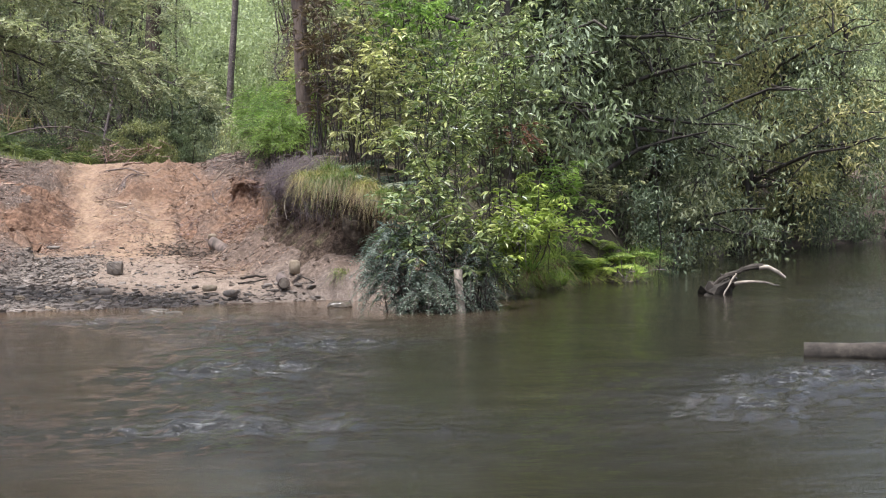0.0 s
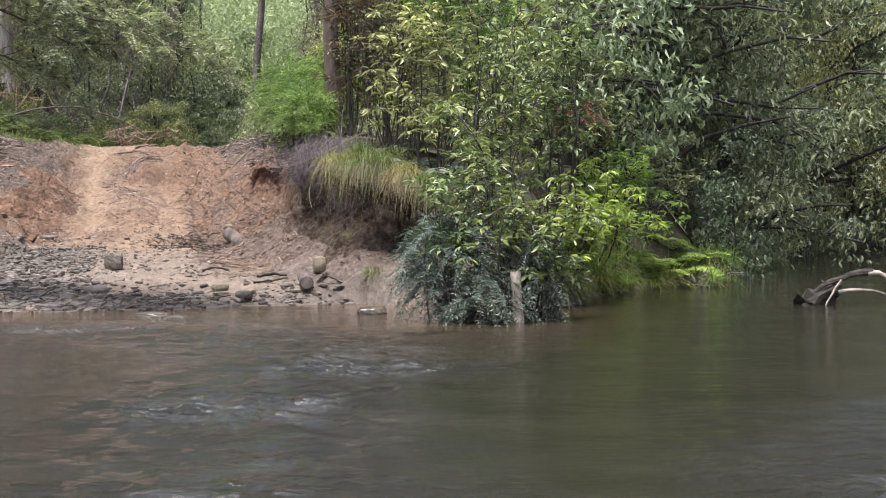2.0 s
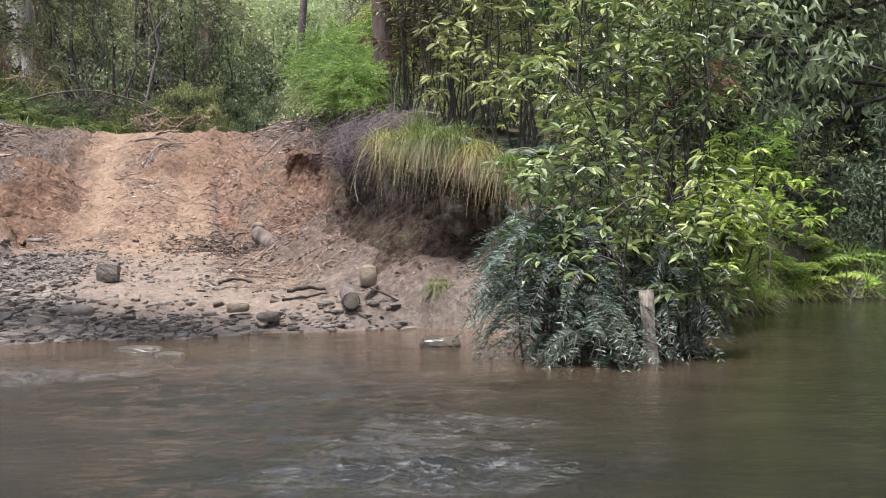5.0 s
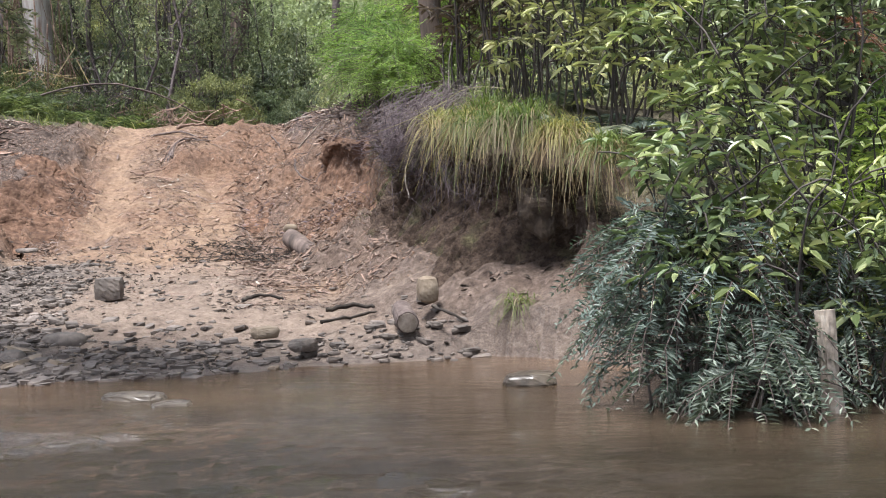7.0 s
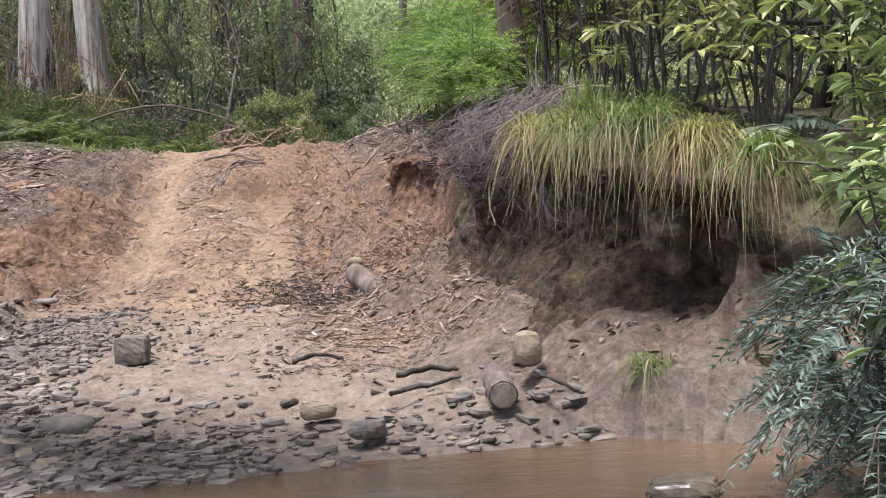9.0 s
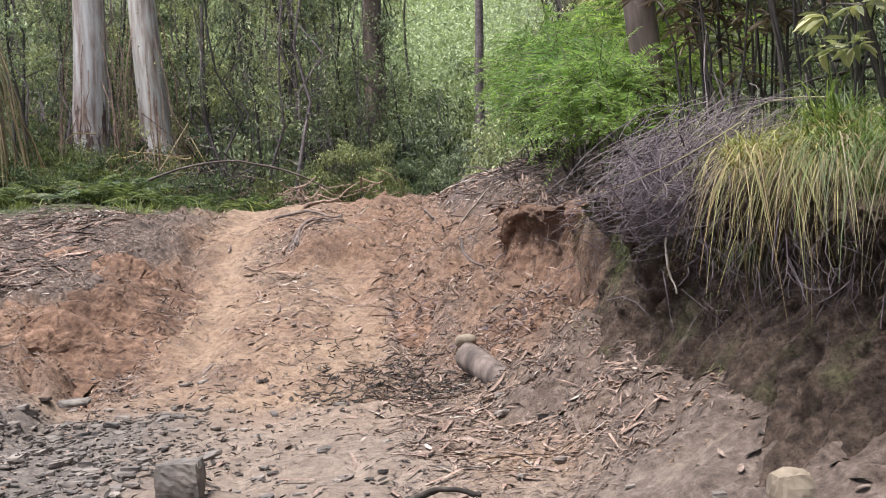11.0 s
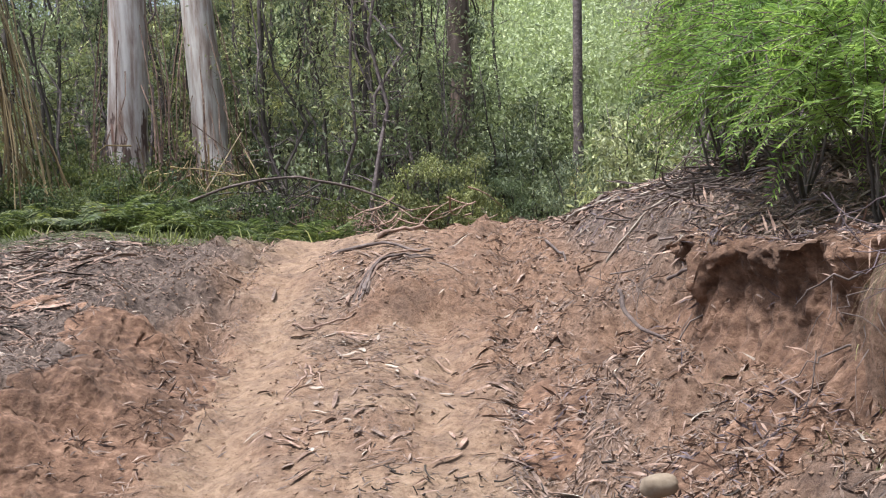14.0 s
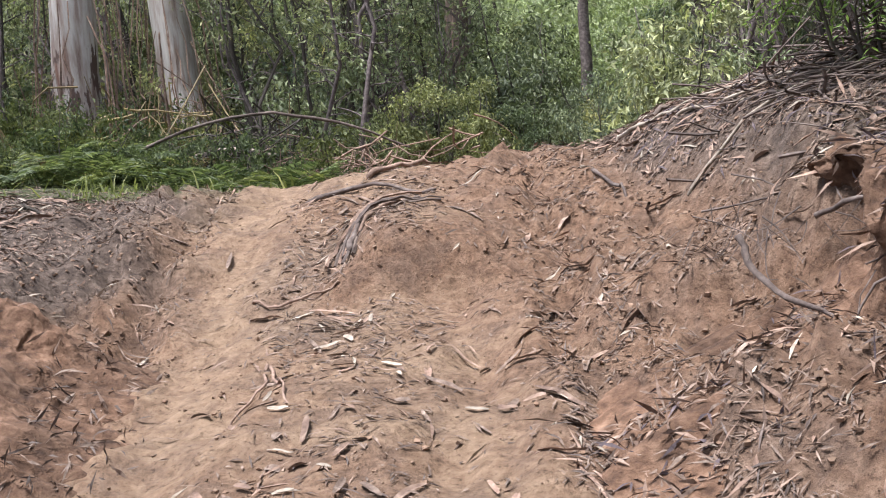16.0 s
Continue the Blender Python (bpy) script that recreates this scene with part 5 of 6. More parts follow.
broad_shrub("leafy_shrub", pose(0.6, 19.6, 0.9), 3.2, 9, "tall open shrub with yellow-green leaves on the bluff", M["leaf_broad"], 220, 7, (0.135, 0.046), 1.1)
broad_shrub("leafy_shrub", pose(-0.9, 20.3, 1.7), 2.6, 10, "slender dark-stemmed shrub on the bluff top", M["leaf_mid"], 190, 7, (0.15, 0.045), 0.9)
broad_shrub("leafy_shrub", pose(-1.6, 21.6, 1.9), 3.0, 11, "thicket of dark stems with olive leaves on the bluff", M["leaf_olive"], 170, 7, (0.14, 0.04), 0.8)
broad_shrub("leafy_shrub", pose(-2.0, 23.0, 2.1), 3.4, 12, "thicket of slender stems with dry brown leaves", M["leaf_dry"], 150, 7, (0.15, 0.035), 0.8)
broad_shrub("leafy_shrub", pose(-2.7, 24.6, 2.2), 3.8, 12, "dead brown thicket with hanging dry leaves", M["leaf_dry"], 220, 8, (0.18, 0.03), 0.8)
broad_shrub("leafy_shrub", pose(-2.3, 25.8, 2.4), 4.4, 9, "tall olive shrub round the old gum", M["leaf_olive"], 220, 8, (0.16, 0.045), 1.0)
broad_shrub("leafy_shrub", pose(-0.6, 22.2, 2.0), 3.8, 9, "tall bright shrub behind the bluff thicket", M["leaf_bright"], 230, 8, (0.15, 0.05), 1.2)
broad_shrub("leafy_shrub", pose(0.8, 21.6, 1.5), 3.4, 9, "tall mid-green shrub above the reeds", M["leaf_mid"], 240, 8, (0.15, 0.05), 1.2)
broad_shrub("leafy_shrub", pose(-1.2, 24.5, 2.4), 4.2, 10, "tall shrub with olive leaves behind the bluff", M["leaf_olive"], 260, 8, (0.16, 0.05), 1.3)
broad_shrub("leafy_shrub", pose(1.4, 23.4, 1.4), 3.2, 9, "green shrub among the riverside trees", M["leaf_mid"], 240, 8, (0.15, 0.05), 1.2)
feathery("dead_spray", pose(1.05, 21.0, 2.45), 40, "rust-red dead spray of leaves caught in the scrub", M["leaf_rust"], 0.35, 0.35, 0.3, 0.4, "dead leaves")
# the bright wattle above the cutting
feathery("wattle_tree", pose(-3.75, 26.2, 2.15), 260, "small bright green wattle before the old gum", M["leaf_bright"], 0.55, 1.3, 0.42, 0.3, "wattle", "wattles above the cutting", (0.09, 0.014), 0.38)
feathery("wattle_tree", pose(-4.2, 27.2, 2.4), 260, "small yellow-green wattle on the bluff slope", M["leaf_bright"], 0.6, 1.4, 0.45, 0.3, "wattle", "wattles above the cutting", (0.09, 0.014), 0.38)
feathery("wattle_tree", pose(-4.65, 28.6, 2.55), 250, "bright green feathery wattle above the cutting", M["leaf_bright"], 0.55, 1.65, 0.42, 0.3, "wattle", "wattles above the cutting", (0.10, 0.016), 0.38)
feathery("wattle_tree", pose(-3.85, 28.2, 2.6), 220, "bright green wattle sapling on the bluff slope", M["leaf_bright"], 0.85, 1.7, 0.5, 0.3, "wattle", "wattles above the cutting", (0.10, 0.016), 0.38)
feathery("wattle_tree", pose(-3.1, 27.6, 2.6), 220, "soft green wattle beside the old gum", M["leaf_bright"], 0.8, 1.9, 0.5, 0.35, "wattle", "wattles above the cutting", (0.10, 0.016), 0.38)
feathery("wattle_tree", pose(-3.5, 30.6, 2.7), 420, "tall feathery green wattle tree", M["leaf_mid"], 0.8, 2.9, 0.5, 0.4, "wattle", "wattles above the cutting", (0.12, 0.02), 0.38)
feathery("wattle_tree", pose(-2.2, 30.5, 3.0), 520, "tall feathery green wattle tree behind the gum", M["leaf_mid"], 1.5, 4.2, 0.7, 0.4, "wattle", "wattles above the cutting", (0.13, 0.022), 0.38)

# a wattle on the near bank, whose limbs reach over the beach
def leaning_wattle():
    root = empty("wattle_tree", Matrix(), "grey-green wattle tree leaning far out over the beach", "wattle", "wattles over the river")
    g, lf = Geo(), Geo()
    tube(g, curve_pts((-11.6, 18.2, 0.2), (-10.4, 17.9, 5.2), (0.2, 0, 0), 9, 0.03), np.linspace(0.17, 0.09, 9), 10, 0.05)
    part("trunk", g, M["bark_dark"], root, smooth=True)
    ends = [((-10.9, 18.0, 3.4), (-3.7, 17.0, 3.05), 0.8), ((-10.6, 18.0, 4.2), (-4.1, 17.6, 4.1), 0.5), ((-10.7, 18.0, 3.9), (-4.5, 16.6, 3.5), 0.6), ((-10.9, 18.1, 3.0), (-5.7, 17.6, 2.9), 0.6), ((-10.4, 17.9, 5.0), (-5.0, 17.2, 4.9), 0.3), ((-10.8, 18.0, 3.6), (-5.2, 17.3, 3.3), 0.6)]
    for p, q, arch in ends:
        lb = Geo()
        c = curve_pts(p, q, (0, 0, arch), 14, 0.05)
        tube(lb, c, np.linspace(0.05, 0.007, 14), 6)
        for j in range(44):
            k = 4 + 10 * rng.uniform(0, 1)
            b0 = np.array([np.interp(k, np.arange(14), c[:, m]) for m in range(3)])
            d0 = unit(np.array([0.7, rng.uniform(-0.8, 0.8), rng.uniform(-0.5, 0.35)]))
            ln = rng.uniform(0.3, 0.85)
            tw = curve_pts(b0, b0 + d0 * ln - [0, 0, 0.15 * ln], (0, 0, 0.05), 5, 0.02)
            tube(lb, tw, np.linspace(0.006, 0.002, 5), 4, cap=False)
            for _ in range(9):
                e0 = tw[rng.integers(1, 5)]
                d1 = unit(d0 + 0.7 * rng.standard_normal(3))
                sl = rng.uniform(0.14, 0.3)
                t = np.linspace(0, 1, 11)
                sp = e0 + d1 * (sl * t)[:, None] - np.array([0, 0, 1.0]) * (0.35 * sl * t ** 2)[:, None]
                side = unit(np.cross(d1, [0, 0, 1]) + 0.25 * rng.standard_normal(3))
                for sg in (1, -1):
                    leaves(lf, sp, side * sg + 0.5 * d1 + 0.12 * rng.standard_normal((11, 3)), 0.075 * (1.1 - 0.5 * t), 0.018, 0.1)
        part("limb", lb, M["bark_dark"], root)
    part("foliage", lf, M["leaf_olive"], root)


leaning_wattle()


# grassy forest floor left of the track, uncountable
def forest_grass():
    g = Geo()
    n = 46000
    x, y = rng.uniform(-26, -5, n), rng.uniform(31.5, 43, n)
    z, d, s, w, f, red, gravel, green, litter, wet = height(x, y)
    keep = rng.uniform(0, 1, n) < green * (0.06 + 0.94 * smooth(0.0, 0.45, fbm(x * 1.3, y * 1.3, 3, 88)))
    x, y, z = x[keep], y[keep], z[keep]
    n = len(x)
    way = rng.standard_normal((n, 3)) * [0.6, 0.6, 0.2] + [0, 0, 1]
    ll = 0.06 + 0.42 * rng.uniform(0, 1, n) ** 2.2
    blades(g, np.stack([x, y, z - 0.02], 1), way, ll, rng.uniform(0.012, 0.03, n), ll * 0.4, 2)
    tagged(part("forest_grass", g, M["herb"]), "bright green grass and low herbs on the forest floor", "grass", kind="stuff")


forest_grass()


# ---- overhanging sod and clods of the bluff ----
def cube_sphere(n):
    """Points and quads of a rounded cube, welded."""
    index, pts, quads = {}, [], []

    def idx(p):
        key = tuple(np.round(p, 5))
        if key not in index:
            index[key] = len(pts)
            pts.append(p)
        return index[key]

    t = np.linspace(-1, 1, n + 1)
    for ax in range(3):
        for sg in (-1, 1):
            for i in range(n):
                for j in range(n):
                    q = []
                    for a, b in ((i, j), (i + 1, j), (i + 1, j + 1), (i, j + 1)):
                        p = np.zeros(3)
                        p[ax], p[(ax + 1) % 3], p[(ax + 2) % 3] = sg, t[a], t[b]
                        q.append(idx(p))
                    quads.append(q if sg > 0 else q[::-1])
    return np.array(pts), np.array(quads)


def lump(name, x, y, z, size, label, material, turn=0.0, rough=0.55, category="soil"):
    p, q = cube_sphere(14)
    v = unit(p) * 0.75 + p * 0.2
    k = rng.standard_normal((10, 3)) * 2.6
    d = sum(np.sin(v @ kk + rng.uniform(0, 6)) for kk in k) / 10
    k2 = rng.standard_normal((10, 3)) * 6
    d2 = sum(np.sin(v @ kk + rng.uniform(0, 6)) for kk in k2) / 10
    v = v * (1 + rough * d[:, None] + rough * 0.5 * d2[:, None] + 0.02 * rng.standard_normal((len(v), 1))) * size
    ob = part(name, Geo().add(v, q), material)
    ob.matrix_world = pose(x, y, z, 0, 0, turn)
    return tagged(ob, label, category, "lumps of the bluff")


lump("soil_clod", -1.58, 19.5, 1.1, (0.16, 0.14, 0.24), "hanging clod of brown earth and roots", M["soil_dark"], 10)
lump("soil_clod", -0.85, 18.75, 0.5, (0.35, 0.25, 0.2), "damp clay lump above the waterline", M["soil_brown"], 15)


# moss, short grass and rootlets on the bluff face, uncountable
def face_growth():
    g = Geo()
    n = 13000
    x, y = rng.uniform(-5, 3.5, n), rng.uniform(18.4, 26.5, n)
    z, d, s, w, f, red, gravel, green, litter, wet = height(x, y)
    keep = (f > -0.3) & ((f < 1.1) | ((d < 2.2) & (x > -0.6))) & (rng.uniform(0, 1, n) < np.where(y < 24.6, 0.9, 0.15)) & (d > 0.3) & ((f > 0.1) | (fbm(x * 1.7, y * 1.7, 2, 93) > 0.1))
    x, y, z = x[keep], y[keep], z[keep]
    n = len(x)
    way = rng.standard_normal((n, 3)) * 0.6 + [-0.6, -0.4, 0.25]
    ll = rng.uniform(0.05, 0.2, n)
    blades(g, np.stack([x, y, z], 1), way, ll, rng.uniform(0.006, 0.012, n), ll * rng.uniform(0.3, 1.4, n), 3)
    tagged(part("bank_grass", g, M["moss"]), "olive moss and fine grass on the bluff face", "grass", kind="stuff")


face_growth()


# ---- beach: stones, logs, sticks ----
CS1, CS2, CS4 = cube_sphere(1), cube_sphere(2), cube_sphere(9)


def stone_shape(sx, sy, sz, boxy=0.35, rough=0.12, fine=False):
    p, q = CS4 if fine else CS2
    v = unit(p) * (1 - boxy) + p * boxy * 0.8
    k = rng.standard_normal((6, 3))
    dents = sum(np.sin(v @ kk * 1.6 + rng.uniform(0, 6)) for kk in k) / 6
    v = v * (1 + rough * 1.6 * dents[:, None] + (0.14 if fine else 0.4) * rough * rng.standard_normal((len(v), 1)))
    return v * [sx, sy, sz], q


def rock(x, y, z, size, label, material, turn=0.0, boxy=0.4, rough=0.12, tilt=0.0):
    v, q = stone_shape(*size, boxy, rough, True)
    ob = part("rock", Geo().add(v, q), material, smooth=boxy < 0.3)
    ob.matrix_world = pose(x, y, z, tilt, 0, turn)
    return tagged(ob, label, "rock", "rocks on the beach")


rock(-2.47, 19.25, 0.5, (0.1, 0.09, 0.125), "upright tan rock on the sandy beach", M["stone_tan"], 20, 0.45, 0.1)
rock(-5.74, 20.65, 0.46, (0.15, 0.13, 0.13), "grey squared rock block half buried in gravel", M["stone"], 15, 0.6, 0.14)
rock(-1.55, 17.42, 0.0, (0.2, 0.13, 0.1), "low wet rock breaking the water surface", M["stone_wet"], 5)
rock(-4.1, 16.95, -0.03, (0.26, 0.13, 0.09), "flat wet rock awash near the shore", M["stone_wet"], -8)
rock(-3.75, 16.7, -0.04, (0.16, 0.1, 0.08), "small wet rock awash near the shore", M["stone_wet"], 12)
rock(-5.45, 18.95, 0.15, (0.2, 0.14, 0.09), "rounded brown-grey boulder on the gravel", M["stone"], 10, 0.2, 0.06)
rock(-5.6, 18.35, 0.09, (0.12, 0.1, 0.08), "round grey stone near the waterline", M["stone"], 0, 0.15, 0.05)
rock(-4.75, 25.5, 1.08, (0.08, 0.08, 0.07), "small pale stone on the eroded slope", M["stone_tan"], 0, 0.2)
rock(-4.95, 24.6, 0.9, (0.1, 0.07, 0.06), "small tan stone on the track's edge", M["stone_tan"], 40, 0.2)
rock(-3.75, 18.95, 0.2, (0.12, 0.1, 0.06), "pale flat stone on the beach", M["stone_tan"], 33)
rock(-3.35, 18.6, 0.14, (0.13, 0.09, 0.06), "brown flat stone on the beach", M["stone"], 60)
rock(-7.4, 22.4, 0.78, (0.13, 0.1, 0.03), "pale flat slab on the dark gravel slope", M["stone"], 25, 0.6)

# loose stones of the gravel bar, the nearest as pieces of the ground
shapes = []
for k in range(9):
    v, q = stone_shape(0.07 * rng.uniform(0.8, 1.3), 0.05 * rng.uniform(0.8, 1.2), 0.019 * rng.uniform(0.7, 1.4), 0.75, 0.16)
    shapes.append(Geo().add(v, q).mesh("stone", M["stone"] if k % 4 else M["stone_tan"]))


def bar_points(n):
    x, y = rng.uniform(-9.5, -1.2, n), rng.uniform(16.6, 24.5, n)
    z, d, s, w, f, red, gravel, green, litter, wet = height(x, y)
    dens = np.clip(gravel * 1.0 + 0.22 + 0.9 * np.exp(-((d - 0.25) / 0.45) ** 2), 0, 1) * (d > -0.35) * np.clip(1.3 - s / 7, 0, 1)
    dens = dens * np.where(w > 0.3, 0.4, 1.0) * (f < -0.8) * np.where((s > 1.6) & (w > -1.0), 0.35, 1.0)
    keep = rng.uniform(0, 1, n) < dens
    return x[keep], y[keep], z[keep]


bx, by, bz = bar_points(17000)
order = np.argsort(by)
near = set(order[np.linspace(0, len(order) * 0.55, 280).astype(int)].tolist())
rest = Geo()
for i in range(len(bx)):
    sc = (0.4 + 1.3 * rng.uniform(0, 1) ** 4) * (1.0 if by[i] < 20.5 else 0.75)
    if i in near:
        ob = new("stone", shapes[rng.integers(len(shapes))])
        ob.parent = ground
        ob.matrix_world = pose(bx[i], by[i], bz[i] + 0.006, rng.uniform(-14, 14), rng.uniform(-14, 14), rng.uniform(0, 360)) @ Matrix.Scale(sc * 1.15, 4)
    else:
        v, q = stone_shape(0.058 * sc, 0.042 * sc, 0.018 * sc, 0.75, 0.16)
        a = rng.uniform(0, 6.28)
        ca, sa = math.cos(a), math.sin(a)
        v = v @ np.array([[ca, sa, 0.1 * rng.standard_normal()], [-sa, ca, 0.1 * rng.standard_normal()], [0, 0, 1]])
        rest.add(v + [bx[i], by[i], bz[i] + 0.006], q)
tagged(part("gravel", rest, M["stone"]), "loose flat grey and brown river gravel", "gravel", kind="stuff")


def log(x0, x1, r, label, material, name="log", wob=0.06, end=0.9, category="log", sides=18, bend=(0, 0, 0)):
    g = Geo()
    c = curve_pts(x0, x1, bend, 8, 0.0)
    tube(g, c, np.linspace(r, r * end, 8), sides, wob)
    return tagged(part(name, g, material, smooth=r > 0.091), label, category, "logs and branches")


log((-2.58, 18.86, 0.27), (-2.68, 19.2, 0.34), 0.09, "short sawn log lying on the beach with its pale end showing", M["twig"], "log", 0.03)
cut = Geo()
tube(cut, [(-2.577, 18.85, 0.2685), (-2.5785, 18.856, 0.2695)], [0.078, 0.078], 16)
tagged(part("log_end", cut, M["wood_pale"], bpy.data.objects["log"]), "pale sawn end of the log")
log((-4.85, 24.25, 0.78), (-4.38, 23.5, 0.6), 0.12, "smooth brown log half buried in the slope", M["bark_brown"], "log", 0.03, 0.85)
log((3.36, 11.0, 0.02), (6.2, 10.2, 0.1), 0.1, "dark waterlogged log drifting in the riffle", M["wood_wet"], "log", 0.07, 1.25)


def snag():
    root = empty("river_snag", Matrix(), "dead tangled branch with a pale forked limb stuck in the river", "driftwood")
    g, p = Geo(), Geo()
    tube(g, curve_pts((3.95, 19.0, -0.1), (4.35, 19.05, 0.22), (0, 0, 0.06), 7, 0.03), np.linspace(0.2, 0.08, 7), 8, 0.25)
    tube(g, curve_pts((3.9, 18.9, -0.1), (4.2, 18.95, 0.18), (0, 0, 0.05), 5, 0.03), np.linspace(0.12, 0.06, 5), 7, 0.25)
    tube(g, curve_pts((4.0, 18.95, 0.15), (4.72, 18.9, 0.42), (0, 0, 0.08), 9, 0.015), np.linspace(0.03, 0.045, 9), 7, 0.12)
    tube(p, [(4.66, 18.9, 0.40), (4.8, 18.9, 0.41), (4.95, 18.9, 0.33), (5.06, 18.9, 0.24)], [0.045, 0.042, 0.035, 0.02], 7, 0.12)
    tube(p, curve_pts((4.3, 18.9, 0.16), (5.0, 18.95, 0.12), (0, 0, 0.05), 7, 0.012), np.linspace(0.03, 0.012, 7), 6, 0.1)
    tube(p, curve_pts((4.32, 18.85, 0.32), (4.1, 18.8, -0.05), (-0.03, 0, 0), 5, 0.01), np.linspace(0.018, 0.01, 5), 5)
    part("stump", g, M["wood_wet"], root)
    part("limb", p, M["wood_pale"], root, "bleached pale forked limbs", smooth=True)


snag()
log((0.2, 16.3, -0.2), (0.16, 16.35, 0.56), 0.06, "grey dead stump standing in the water under the bush", M["wood_pale"], "stump", 0.12, 0.8, "stump")

def rounded3(p, times=2):
    """A line through space with its corners cut."""
    for _ in range(times):
        p = np.concatenate([p[:1], np.stack([0.75 * p[:-1] + 0.25 * p[1:], 0.25 * p[:-1] + 0.75 * p[1:]], 1).reshape(-1, 3), p[-1:]])
    return p


# branches on the lip and slope
B = "logs and branches"
for pts, r, m, lab in [
    ([(-7.95, 28.75, 1.86), (-8.0, 29.1, 2.0), (-7.9, 29.6, 2.2), (-7.75, 30.0, 2.36)], 0.03, "twig", "curved dead branch lying in the washed gully"),
    ([(-7.98, 28.9, 1.97), (-7.85, 29.4, 2.14), (-7.9, 29.9, 2.34)], 0.022, "bark_strip", "strip of brown bark beside the branch"),
    ([(-9.0, 30.3, 2.4), (-8.4, 30.4, 2.42), (-7.8, 30.25, 2.4)], 0.028, "twig", "dead branch lying across the track's lip"),
    ([(-8.6, 31.0, 2.62), (-8.45, 31.3, 2.66), (-8.2, 31.5, 2.66)], 0.035, "bark_strip", "broken bark slab on the crest"),
    ([(-8.5, 28.4, 1.75), (-8.15, 28.3, 1.78), (-7.9, 28.4, 1.78)], 0.013, "bark_strip", "thin bark curl on the sandy slope"),
    ([(-7.85, 27.2, 1.42), (-7.6, 26.8, 1.34), (-7.45, 26.5, 1.24)], 0.012, "bark_strip", "pale bark strip on the track"),
    ([(-7.9, 27.25, 1.42), (-7.7, 26.8, 1.34), (-7.75, 26.45, 1.24)], 0.01, "bark_strip", "pale bark strip on the track"),
    ([(-6.4, 30.2, 2.58), (-6.1, 30.0, 2.64), (-5.75, 29.9, 2.66), (-5.2, 29.9, 2.75)], 0.02, "wood_pale", "pale broken branch on the crest"),
    ([(-6.2, 30.4, 2.58), (-5.9, 30.5, 2.72), (-5.7, 30.5, 2.66)], 0.03, "bark_brown", "orange-brown slab of bark on the crest"),
    ([(-5.9, 29.6, 2.55), (-5.3, 29.2, 2.62), (-4.6, 29.1, 2.75)], 0.016, "wood_pale", "long pale stick on the slope"),
    ([(-5.8, 28.6, 2.38), (-5.2, 28.6, 2.55), (-4.5, 28.7, 2.72)], 0.014, "wood_pale", "long dead stick below the wattle"),
    ([(-5.5, 29.0, 2.5), (-4.9, 28.2, 2.55), (-4.5, 27.6, 2.5)], 0.02, "twig", "dark dead stick on the slope"),
    ([(-6.6, 29.9, 2.5), (-6.3, 29.3, 2.42), (-6.2, 29.0, 2.3)], 0.018, "twig", "thin dark stick on the litter"),
    ([(-5.42, 26.85, 1.83), (-5.36, 26.62, 1.66), (-5.15, 26.42, 1.54), (-4.9, 26.2, 1.4)], 0.02, "twig", "thick root hanging from the cut face"),
    ([(-5.1, 26.85, 1.88), (-4.9, 26.6, 1.95), (-4.6, 26.45, 1.9), (-4.45, 26.4, 1.72)], 0.015, "twig", "arched root along the undercut lip"),
    ([(-14.2, 36.0, 3.55), (-13.0, 36.0, 3.9), (-11.9, 36.3, 4.03), (-10.9, 36.8, 3.72), (-10.2, 37.1, 3.3)], 0.034, "twig", "long arched fallen branch before the forest"),
    ([(-13.9, 37.4, 3.6), (-13.0, 37.3, 3.75), (-12.2, 37.2, 3.5)], 0.06, "wood_pale", "broken pale branch in the brush"),
    ([(-15.8, 36.6, 3.5), (-14.9, 36.8, 3.8), (-14.0, 37.0, 4.3)], 0.03, "bark_strip", "leaning dry branch beside the gum"),
    ([(-14.2, 38.0, 3.9), (-14.1, 37.8, 4.9), (-14.0, 37.7, 5.6)], 0.025, "bark_strip", "upright dry stick in the brush"),
    ([(-2.72, 23.2, 2.1), (-2.75, 23.35, 2.6), (-2.7, 23.6, 3.1)], 0.009, "twig_grey", "pale dead stick standing in the bluff thicket"),
    ([(-2.95, 22.0, 1.75), (-3.05, 21.8, 1.5), (-2.98, 21.7, 1.25)], 0.012, "wood_pale", "pale root dangling down the bluff"),
    ([(2.0, 23.2, 1.9), (2.6, 23.4, 1.3), (3.0, 23.6, 0.8)], 0.018, "wood_pale", "long dead stick leaning in the riverside scrub"),
    ([(0.4, 16.4, 1.3), (0.8, 16.2, 1.45), (1.05, 16.1, 1.2), (1.05, 16.1, 0.6)], 0.006, "twig_grey", "arching bare stem over the water"),
    ([(-2.4, 19.0, 0.38), (-2.25, 18.8, 0.36), (-2.1, 18.75, 0.28)], 0.018, "wood_wet", "dark stick against the sawn log"),
    ([(-3.4, 19.6, 0.32), (-3.15, 19.75, 0.34), (-3.0, 19.7, 0.33)], 0.03, "wood_wet", "dark wet piece of wood on the beach"),
    ([(-3.35, 19.2, 0.25), (-3.1, 19.4, 0.28), (-2.95, 19.55, 0.3)], 0.02, "wood_wet", "dark wet stick on the beach"),
    ([(-4.3, 20.2, 0.36), (-4.15, 20.35, 0.41), (-3.95, 20.3, 0.36)], 0.025, "wood_wet", "curled dark root on the beach")]:
    g = Geo()
    p = np.array(pts)
    c = np.array(rounded3(p))
    tt = np.linspace(0, 1, len(c))
    c = c + rng.standard_normal(c.shape) * 0.006
